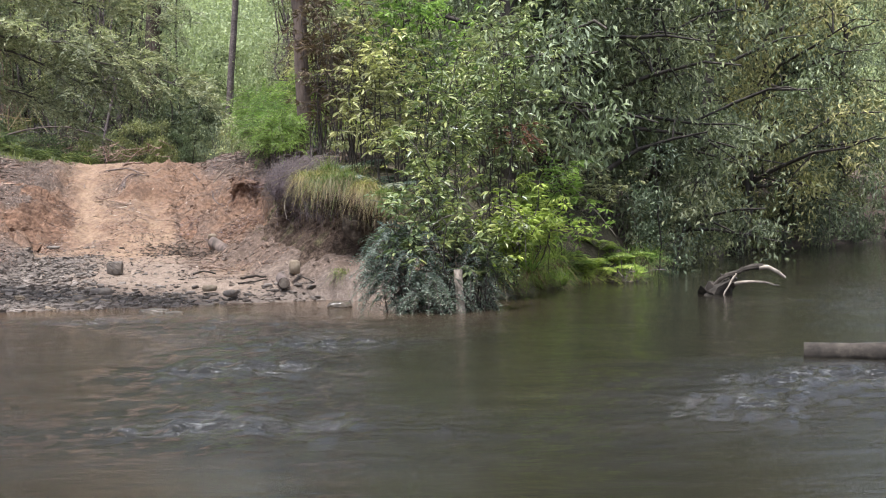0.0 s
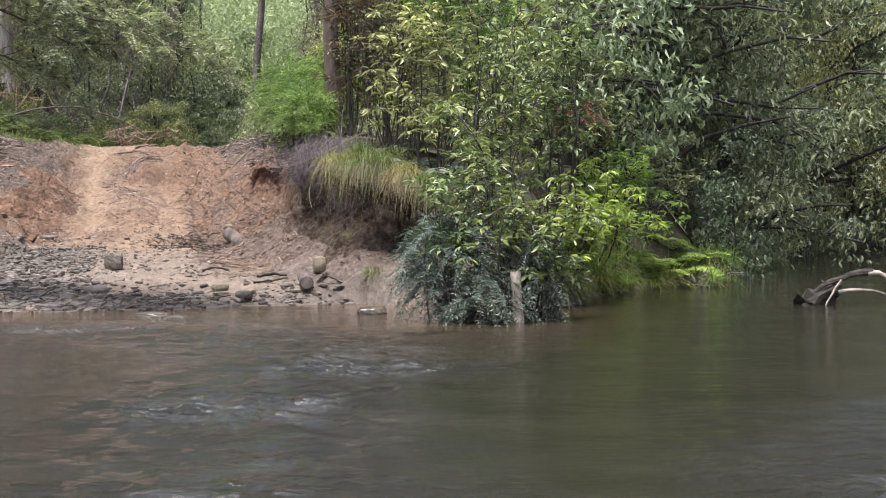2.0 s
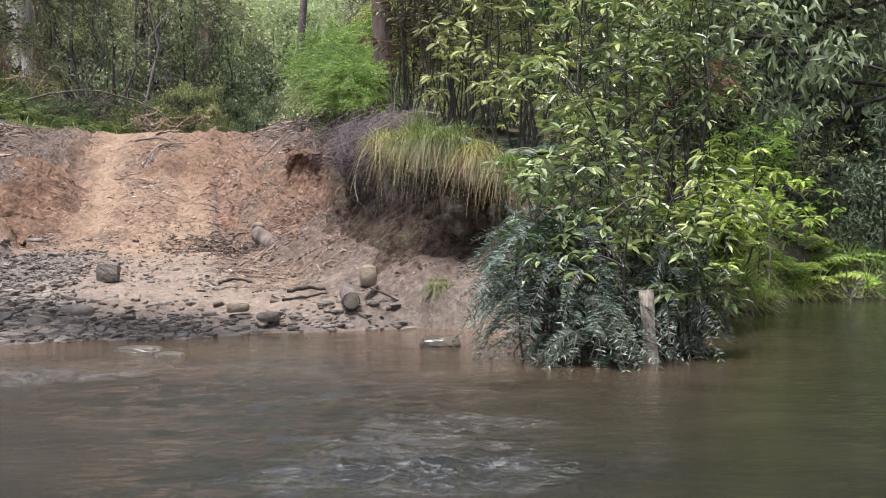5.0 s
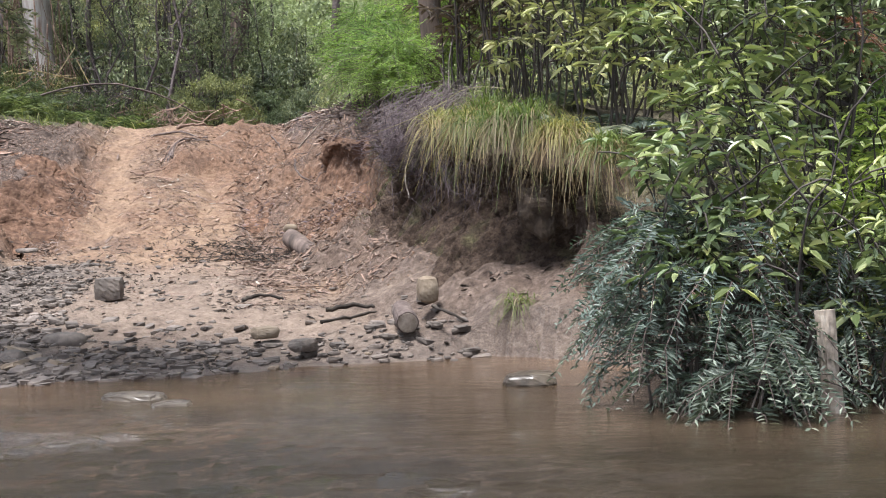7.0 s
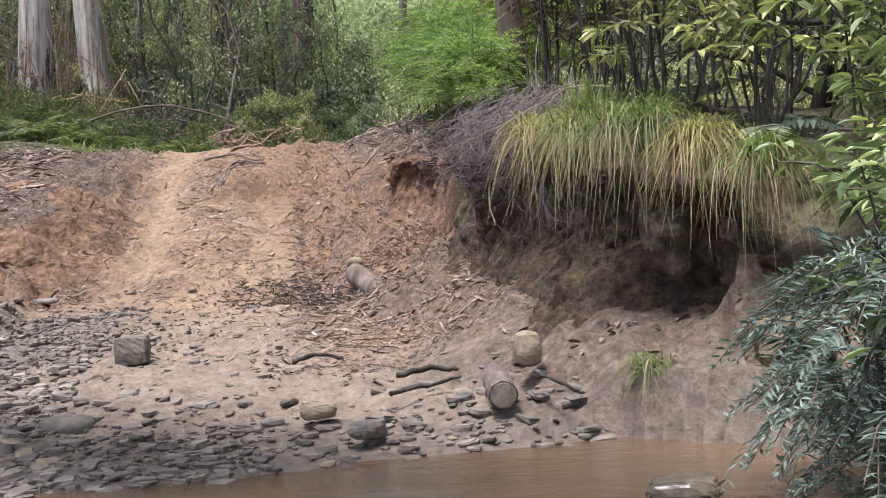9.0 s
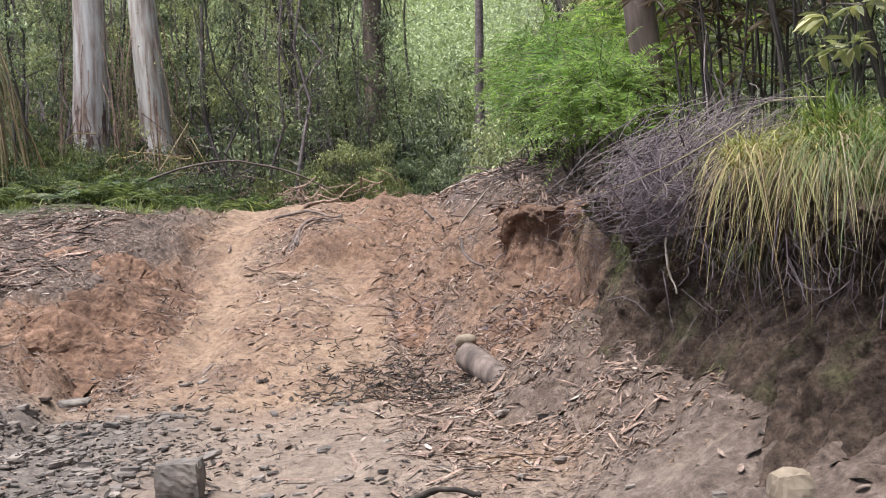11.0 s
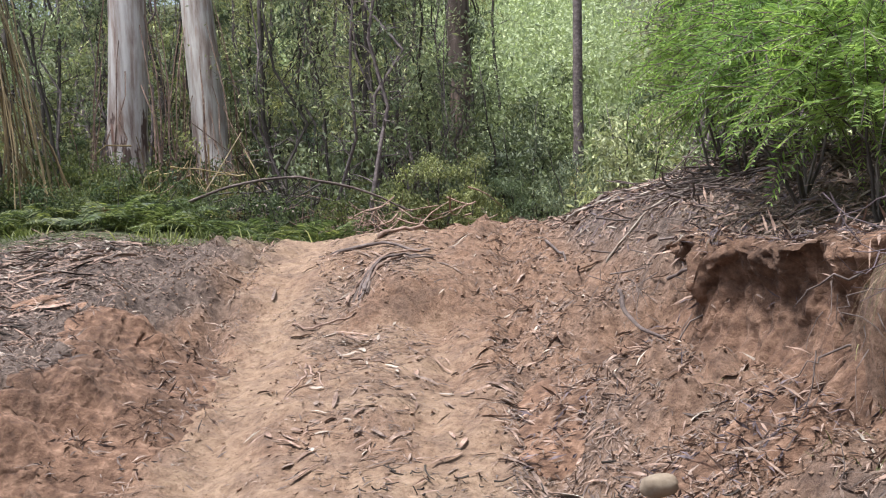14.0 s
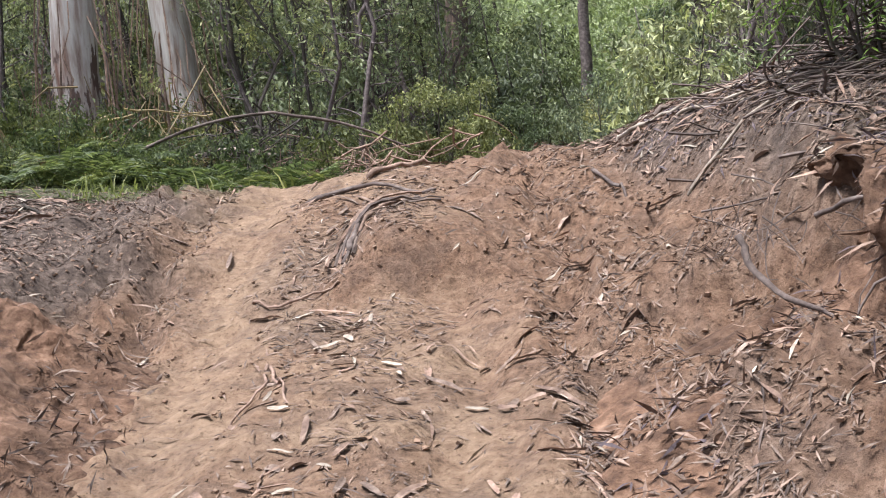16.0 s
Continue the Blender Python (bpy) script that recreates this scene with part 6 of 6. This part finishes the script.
    if 26.4 < p[0, 1] < 33 and "root" not in lab:
        c[:, 2] = ground_zs(c[:, 0], c[:, 1]) + 0.5 * r + 0.02 * np.sin(tt * np.pi) + 0.012 * rng.standard_normal(len(c))
    tube(g, c, np.linspace(r, r * 0.5, len(c)) * 0.85, 6, 0.2)
    tagged(part("branch", g, M[m], smooth=True), lab, "branch", B)


# bundle of bark strips in the washed gully
for k in range(7):
    g = Geo()
    tt = np.linspace(0, 1, 12)
    x = np.interp(tt, [0, 0.35, 0.7, 1], [-7.98, -8.02, -7.85, -7.65]) + rng.uniform(-0.1, 0.1)
    y = 28.7 + rng.uniform(-0.15, 0.15) + tt * rng.uniform(0.6, 1.4)
    z = ground_zs(x, y) + rng.uniform(0.01, 0.05) + 0.03 * np.sin(tt * 6 + k)
    tube(g, np.stack([x + 0.02 * np.sin(tt * 5 + k), y, z], 1), np.linspace(0.016, 0.008, 12) * rng.uniform(0.6, 1.2), 4, 0.25)
    tagged(part("bark_strip", g, M[("bark_strip", "twig", "bark_brown")[k % 3]]), "curled strip of dead bark in the washed gully", "bark", B)


# fine roots hanging from the undercut lip
def root_fringe():
    for k in range(40):
        y = rng.uniform(25.0, 26.7)
        x = float(np.interp(y, [q[1] for q in FACE], [q[0] for q in FACE])) + rng.uniform(-0.02, 0.2)
        z = ground_z(x + 0.12, y)
        drop = rng.uniform(0.12, 0.5)
        p = curve_pts((x + 0.1, y, z - 0.02), (x - rng.uniform(0.05, 0.3), y - rng.uniform(-0.15, 0.25), z - drop), (-0.06, 0, rng.uniform(0, 0.06)), 7, 0.018)
        g = Geo()
        tube(g, p, np.linspace(0.007, 0.002, 7) * rng.uniform(0.5, 1.3), 5)
        tagged(part("root", g, M["twig"], smooth=True), "thin brown root hanging from the undercut bank", "root", "roots in the cut bank")


root_fringe()


# bark and leaf litter, uncountable
def litter_strips(n, box, size, width, material, name, label, weight):
    g = Geo()
    x, y = rng.uniform(box[0], box[2], n), rng.uniform(box[1], box[3], n)
    h = height(x, y)
    keep = rng.uniform(0, 1, n) < weight(x, y, *h)
    x, y, z = x[keep], y[keep], h[0][keep]
    n = len(x)
    a = rng.uniform(0, 6.28, n)
    ll = size * rng.uniform(0.25, 1.0, n) ** 1.6 * 1.6
    e = 0.05
    sx, sy = (ground_zs(x + e, y) - z) / e, (ground_zs(x, y + e) - z) / e
    way = np.stack([np.cos(a), np.sin(a), np.clip(np.cos(a) * sx + np.sin(a) * sy, -1.2, 1.2) + rng.uniform(-0.02, 0.07, n)], 1)
    flat = np.hypot(sx, sy) < 1.05
    x, y, z, a, ll, sx, sy, way = x[flat], y[flat], z[flat], a[flat], ll[flat], sx[flat], sy[flat], way[flat]
    n = len(x)
    up = np.stack([-sx, -sy, np.ones(n)], 1) + 0.28 * rng.standard_normal((n, 3))
    leaves(g, np.stack([x, y, z + 0.012], 1), way, ll, np.minimum(width * rng.uniform(0.5, 1.6, n), ll * 0.6), 0.1, up)
    tagged(part(name, g, material), label, "leaf litter", kind="stuff")


on_slope = lambda x, y, z, d, s, w, f, red, gravel, green, litter, wet: np.clip(0.05 + 1.0 * litter + 0.9 * np.exp(-((w + 1.95) / 0.17) ** 2) * (s > 6.5) + 0.7 * np.exp(-((w - 0.65) / 0.25) ** 2) * (s > 6) + 0.12 * red
                                                                          + np.where(y < 24.5, 0.6, 0.2) * smooth(-2.6, -1.4, f) * (f < 0.1) + np.where(s < 5.5, 0.8, 0.3) * smooth(0.4, 0.9, w) * (s > 3.5) * (s < 9) + 0.8 * smooth(2.3, 3.0, -w) * (s > 3.2) * (s < 8) + 0.2 * (s > 6.5) * smooth(0.1, 0.6, fbm(x * 1.5, y * 1.5, 3, 83)), 0, 1) * (d > 2.0) * (1 - 0.8 * green * (s > 15)) * np.where((np.abs(w + 1.45) < 0.3) | (np.abs(w - 0.15) < 0.28), 0.25, 1) * np.where(s > 12, 0.7 + 0.3 * (np.abs(w) > 1.2), 1)
litter_strips(150000, (-13.5, 19.5, -2.0, 33.0), 0.07, 0.010, M["leaf_fall"], "leaf_litter", "brown dead gum leaves scattered over the bank", on_slope)
litter_strips(40000, (-13.5, 19.5, -2.0, 33.0), 0.10, 0.009, M["twig"], "bark_litter", "dark bark shreds and twigs scattered over the bank", on_slope)
litter_strips(17000, (-13.5, 21.0, -3.0, 33.0), 0.13, 0.013, M["bark_strip"], "bark_litter", "brown bark strips scattered over the bank", on_slope)
litter_strips(2200, (-13.5, 22.0, -3.0, 33.0), 0.12, 0.015, M["wood_pale"], "pale_litter", "pale dry bark curls scattered over the bank", on_slope)


litter_strips(5200, (-7.2, 26.2, -3.2, 31.5), 0.2, 0.016, M["bark_strip"], "bark_litter", "brown and pale bark pieces strewn over the crest", lambda x, y, z, d, s, w, f, *r: 0.9 * smooth(0.2, 0.7, f) * (0.35 + smooth(-0.3, 0.4, fbm(x, y, 2, 84))))
litter_strips(5200, (-7.2, 26.2, -3.2, 31.5), 0.14, 0.014, M["twig_purple"], "bark_litter", "dark damp leaves strewn over the crest", lambda x, y, z, d, s, w, f, *r: 0.9 * smooth(0.2, 0.7, f))
litter_strips(9000, (-14, 24.5, -8.0, 33.5), 0.2, 0.016, M["twig"], "bark_litter", "dark bark pieces matted on the terrace", lambda x, y, z, d, s, w, f, *r: smooth(3.0, 3.5, -w) * (d > 8.6) * (d < 15.5))
litter_strips(2600, (-14, 24.5, -8.0, 33.5), 0.2, 0.018, M["bark_strip"], "bark_litter", "pale bark pieces strewn on the terrace", lambda x, y, z, d, s, w, f, *r: smooth(3.0, 3.5, -w) * (d > 8.6) * (d < 15.5))


# larger pieces of shed bark: curled strips
def bark_pieces(n, box, material, label, weight, long=(0.08, 0.36), broad=1.0):
    g = Geo()
    x, y = rng.uniform(box[0], box[2], n), rng.uniform(box[1], box[3], n)
    h = height(x, y)
    keep = rng.uniform(0, 1, n) < weight(x, y, *h)
    x, y = x[keep, None], y[keep, None]
    n = len(x)
    a, t = rng.uniform(0, 6.28, (n, 1)), np.linspace(-0.5, 0.5, 5)[None]
    ll = rng.uniform(*long, (n, 1)) * rng.uniform(0.4, 1, (n, 1))
    bow = rng.uniform(-0.07, 0.07, (n, 1)) * ll * (1 - 4 * t * t)
    cx, cy = x + np.cos(a) * ll * t - np.sin(a) * bow, y + np.sin(a) * ll * t + np.cos(a) * bow
    low = ground_zs(cx, cy)
    flat = (np.ptp(low, axis=1) < 0.55 * ll[:, 0])
    cx, cy, low, ll, a = cx[flat], cy[flat], low[flat], ll[flat], a[flat]
    n = len(cx)
    cz = 0.5 * low + 0.5 * (low[:, :1] + (low[:, -1:] - low[:, :1]) * (t + 0.5)) + rng.uniform(0.004, 0.02, (n, 1)) + rng.uniform(0, 0.08, (n, 1)) * ll * (t + 0.5)
    c = np.stack([cx, cy, np.maximum(cz, low + 0.003)], 2)
    wd = broad * rng.uniform(0.006, 0.018, (n, 1, 1)) * np.array([0.5, 1, 1, 0.9, 0.3])[None, :, None]
    sd = np.stack([-np.sin(a), np.cos(a), rng.uniform(-0.5, 0.5, (n, 1))], 2)
    lift = np.array([0, 0, 0.4]) * wd
    v = np.stack([c - sd * wd + lift, c, c + sd * wd + lift], 2)
    i = np.arange(4)
    q = np.concatenate([np.stack([3 * i, 3 * i + 1, 3 * i + 4, 3 * i + 3], 1), np.stack([3 * i + 1, 3 * i + 2, 3 * i + 5, 3 * i + 4], 1)])
    g.add(v.reshape(-1, 3), (np.arange(n)[:, None, None] * 15 + q[None]).reshape(-1, 4))
    tagged(part("bark_litter", g, material), label, "leaf litter", kind="stuff")


strewn = lambda x, y, z, d, s, w, f, red, gravel, green, litter, wet: np.clip(0.02 + 0.9 * smooth(3.0, 3.5, -w) * (d > 8.4) * (d < 16) + 0.8 * smooth(0.1, 0.6, f) * (y > 25) + (0.7 * (y < 24.5) + 0.12) * smooth(-2.4, -1.3, f) * (f < 0) + 0.5 * np.exp(-((w + 0.65) / 0.3) ** 2) * (s > 7.5) * (s < 13)
                                                                          + 0.9 * np.exp(-((w - 0.65) / 0.2) ** 2) * (s > 6) * (s < 11) + 0.9 * np.exp(-((w + 1.95) / 0.15) ** 2) * (s > 6.5) * (s < 11), 0, 1) * (d > 2.5) * (s < 15) * (green < 0.5)
bark_pieces(4200, (-13.5, 20.5, -2.5, 32.5), M["bark_strip"], "brown curled strips of shed bark strewn over the bank", strewn)
bark_pieces(3200, (-13.5, 20.5, -2.5, 32.5), M["leaf_fall"], "dark broken bark and sticks strewn over the bank", strewn)
beach_bits = lambda x, y, z, d, s, w, f, *r: 0.75 * (d > 0.35) * (s < 7.5) * (f < 0.1) * smooth(-0.5, 0.4, fbm(x * 1.6, y * 1.6, 3, 97))
bark_pieces(3600, (-9.5, 17.5, -1.2, 25.5), M["wood_wet"], "small dark wet bits of bark and wood on the sand", beach_bits, (0.02, 0.11))
bark_pieces(2400, (-9.5, 17.5, -1.2, 25.5), M["leaf_fall"], "small brown leaves and bark on the sand", beach_bits, (0.02, 0.1))
terrace_top = lambda x, y, z, d, s, w, f, red, gravel, green, *r: smooth(2.9, 3.4, -w) * (d > 8.6) * (d < 16.5) * (green < 0.6)
bark_pieces(800, (-14, 24.5, -7.5, 34), M["bark_strip"], "broad brown slabs of shed bark on the terrace", terrace_top, (0.15, 0.55), 1.7)
bark_pieces(700, (-14, 24.5, -7.5, 34), M["wood_wet"], "dark damp slabs of bark on the terrace", terrace_top, (0.12, 0.6), 1.6)
bark_pieces(260, (-14, 24.5, -7.5, 34), M["wood_pale"], "pale dry slabs of bark on the terrace", terrace_top, (0.1, 0.35), 1.5)
bark_pieces(1500, (-13.5, 20.5, -2.5, 32.5), M["wood_pale"], "pale pinkish curls of shed bark strewn over the bank", strewn, (0.06, 0.25))


# leaves caught on the cut banks
def bank_litter(pts, V, win, n, material, long=0.15):
    g = Geo()
    i, j = rng.integers(0, len(win), n), rng.integers(0, V.shape[1], n)
    keep = (win[i] > 0.8) & (rng.uniform(0, 1, n) < np.where((V[i, j] > 0.84) | (V[i, j] < 0.3), 1.0, 0.03))
    p = pts[i[keep], j[keep]]
    way = rand_dirs(len(p)) * [1, 1, 0.5]
    leaves(g, p + [0, 0, 0.012], way, rng.uniform(0.04, long, len(p)), rng.uniform(0.008, 0.02, len(p)))
    tagged(part("leaf_litter", g, material), "dead leaves caught on the eroded bank", "leaf litter", kind="stuff")


bank_litter(*right_bank, 7000, M["leaf_fall"])
bank_litter(*right_bank, 5000, M["twig_purple"])
bank_litter(*right_bank, 3500, M["bark_strip"], 0.24)
bank_litter(*left_bank, 1800, M["leaf_fall"])
bank_litter(*left_bank, 900, M["twig"])


# crumbs of earth on the slopes, uncountable
def soil_crumbs():
    g = Geo()
    n = 46000
    x, y = rng.uniform(-12, -2.2, n), rng.uniform(20.5, 31, n)
    z, d, s, w, f, red, gravel, green, litter, wet = height(x, y)
    keep = rng.uniform(0, 1, n) < np.clip(0.06 + 0.7 * red + 0.5 * smooth(-1.6, -0.5, f) * (f < 0.3) + 0.4 * np.exp(-((w + 2.2) / 0.8) ** 2) * (s > 6.5), 0, 1) * np.where((np.abs(w + 1.45) < 0.3) | (np.abs(w - 0.15) < 0.28), 0.3, 1)
    at = np.stack([x, y, z], 1)[keep]
    n = len(at)
    p, q = CS1
    k = (0.005 + 0.017 * rng.uniform(0, 1, n) ** 3)[:, None, None]
    t1, t2 = rng.uniform(0, 6.28, (2, n, 1))
    v = unit(p)[None] * k * rng.uniform(0.45, 1.4, (n, len(p), 1))
    vx, vy = v[..., 0] * np.cos(t1) - v[..., 1] * np.sin(t1), v[..., 0] * np.sin(t1) + v[..., 1] * np.cos(t1)
    vy, vz = vy * np.cos(t2) - v[..., 2] * np.sin(t2), vy * np.sin(t2) + v[..., 2] * np.cos(t2)
    v = np.stack([vx, vy, 0.7 * vz], 2) + at[:, None] + [0, 0, 0.003]
    g.add(v.reshape(-1, 3), (np.arange(n)[:, None, None] * len(p) + q[None]).reshape(-1, 4))
    tagged(part("soil_crumbs", g, M["clod"]), "crumbs and small clods of brown clay on the slope", "soil", kind="stuff")


soil_crumbs()
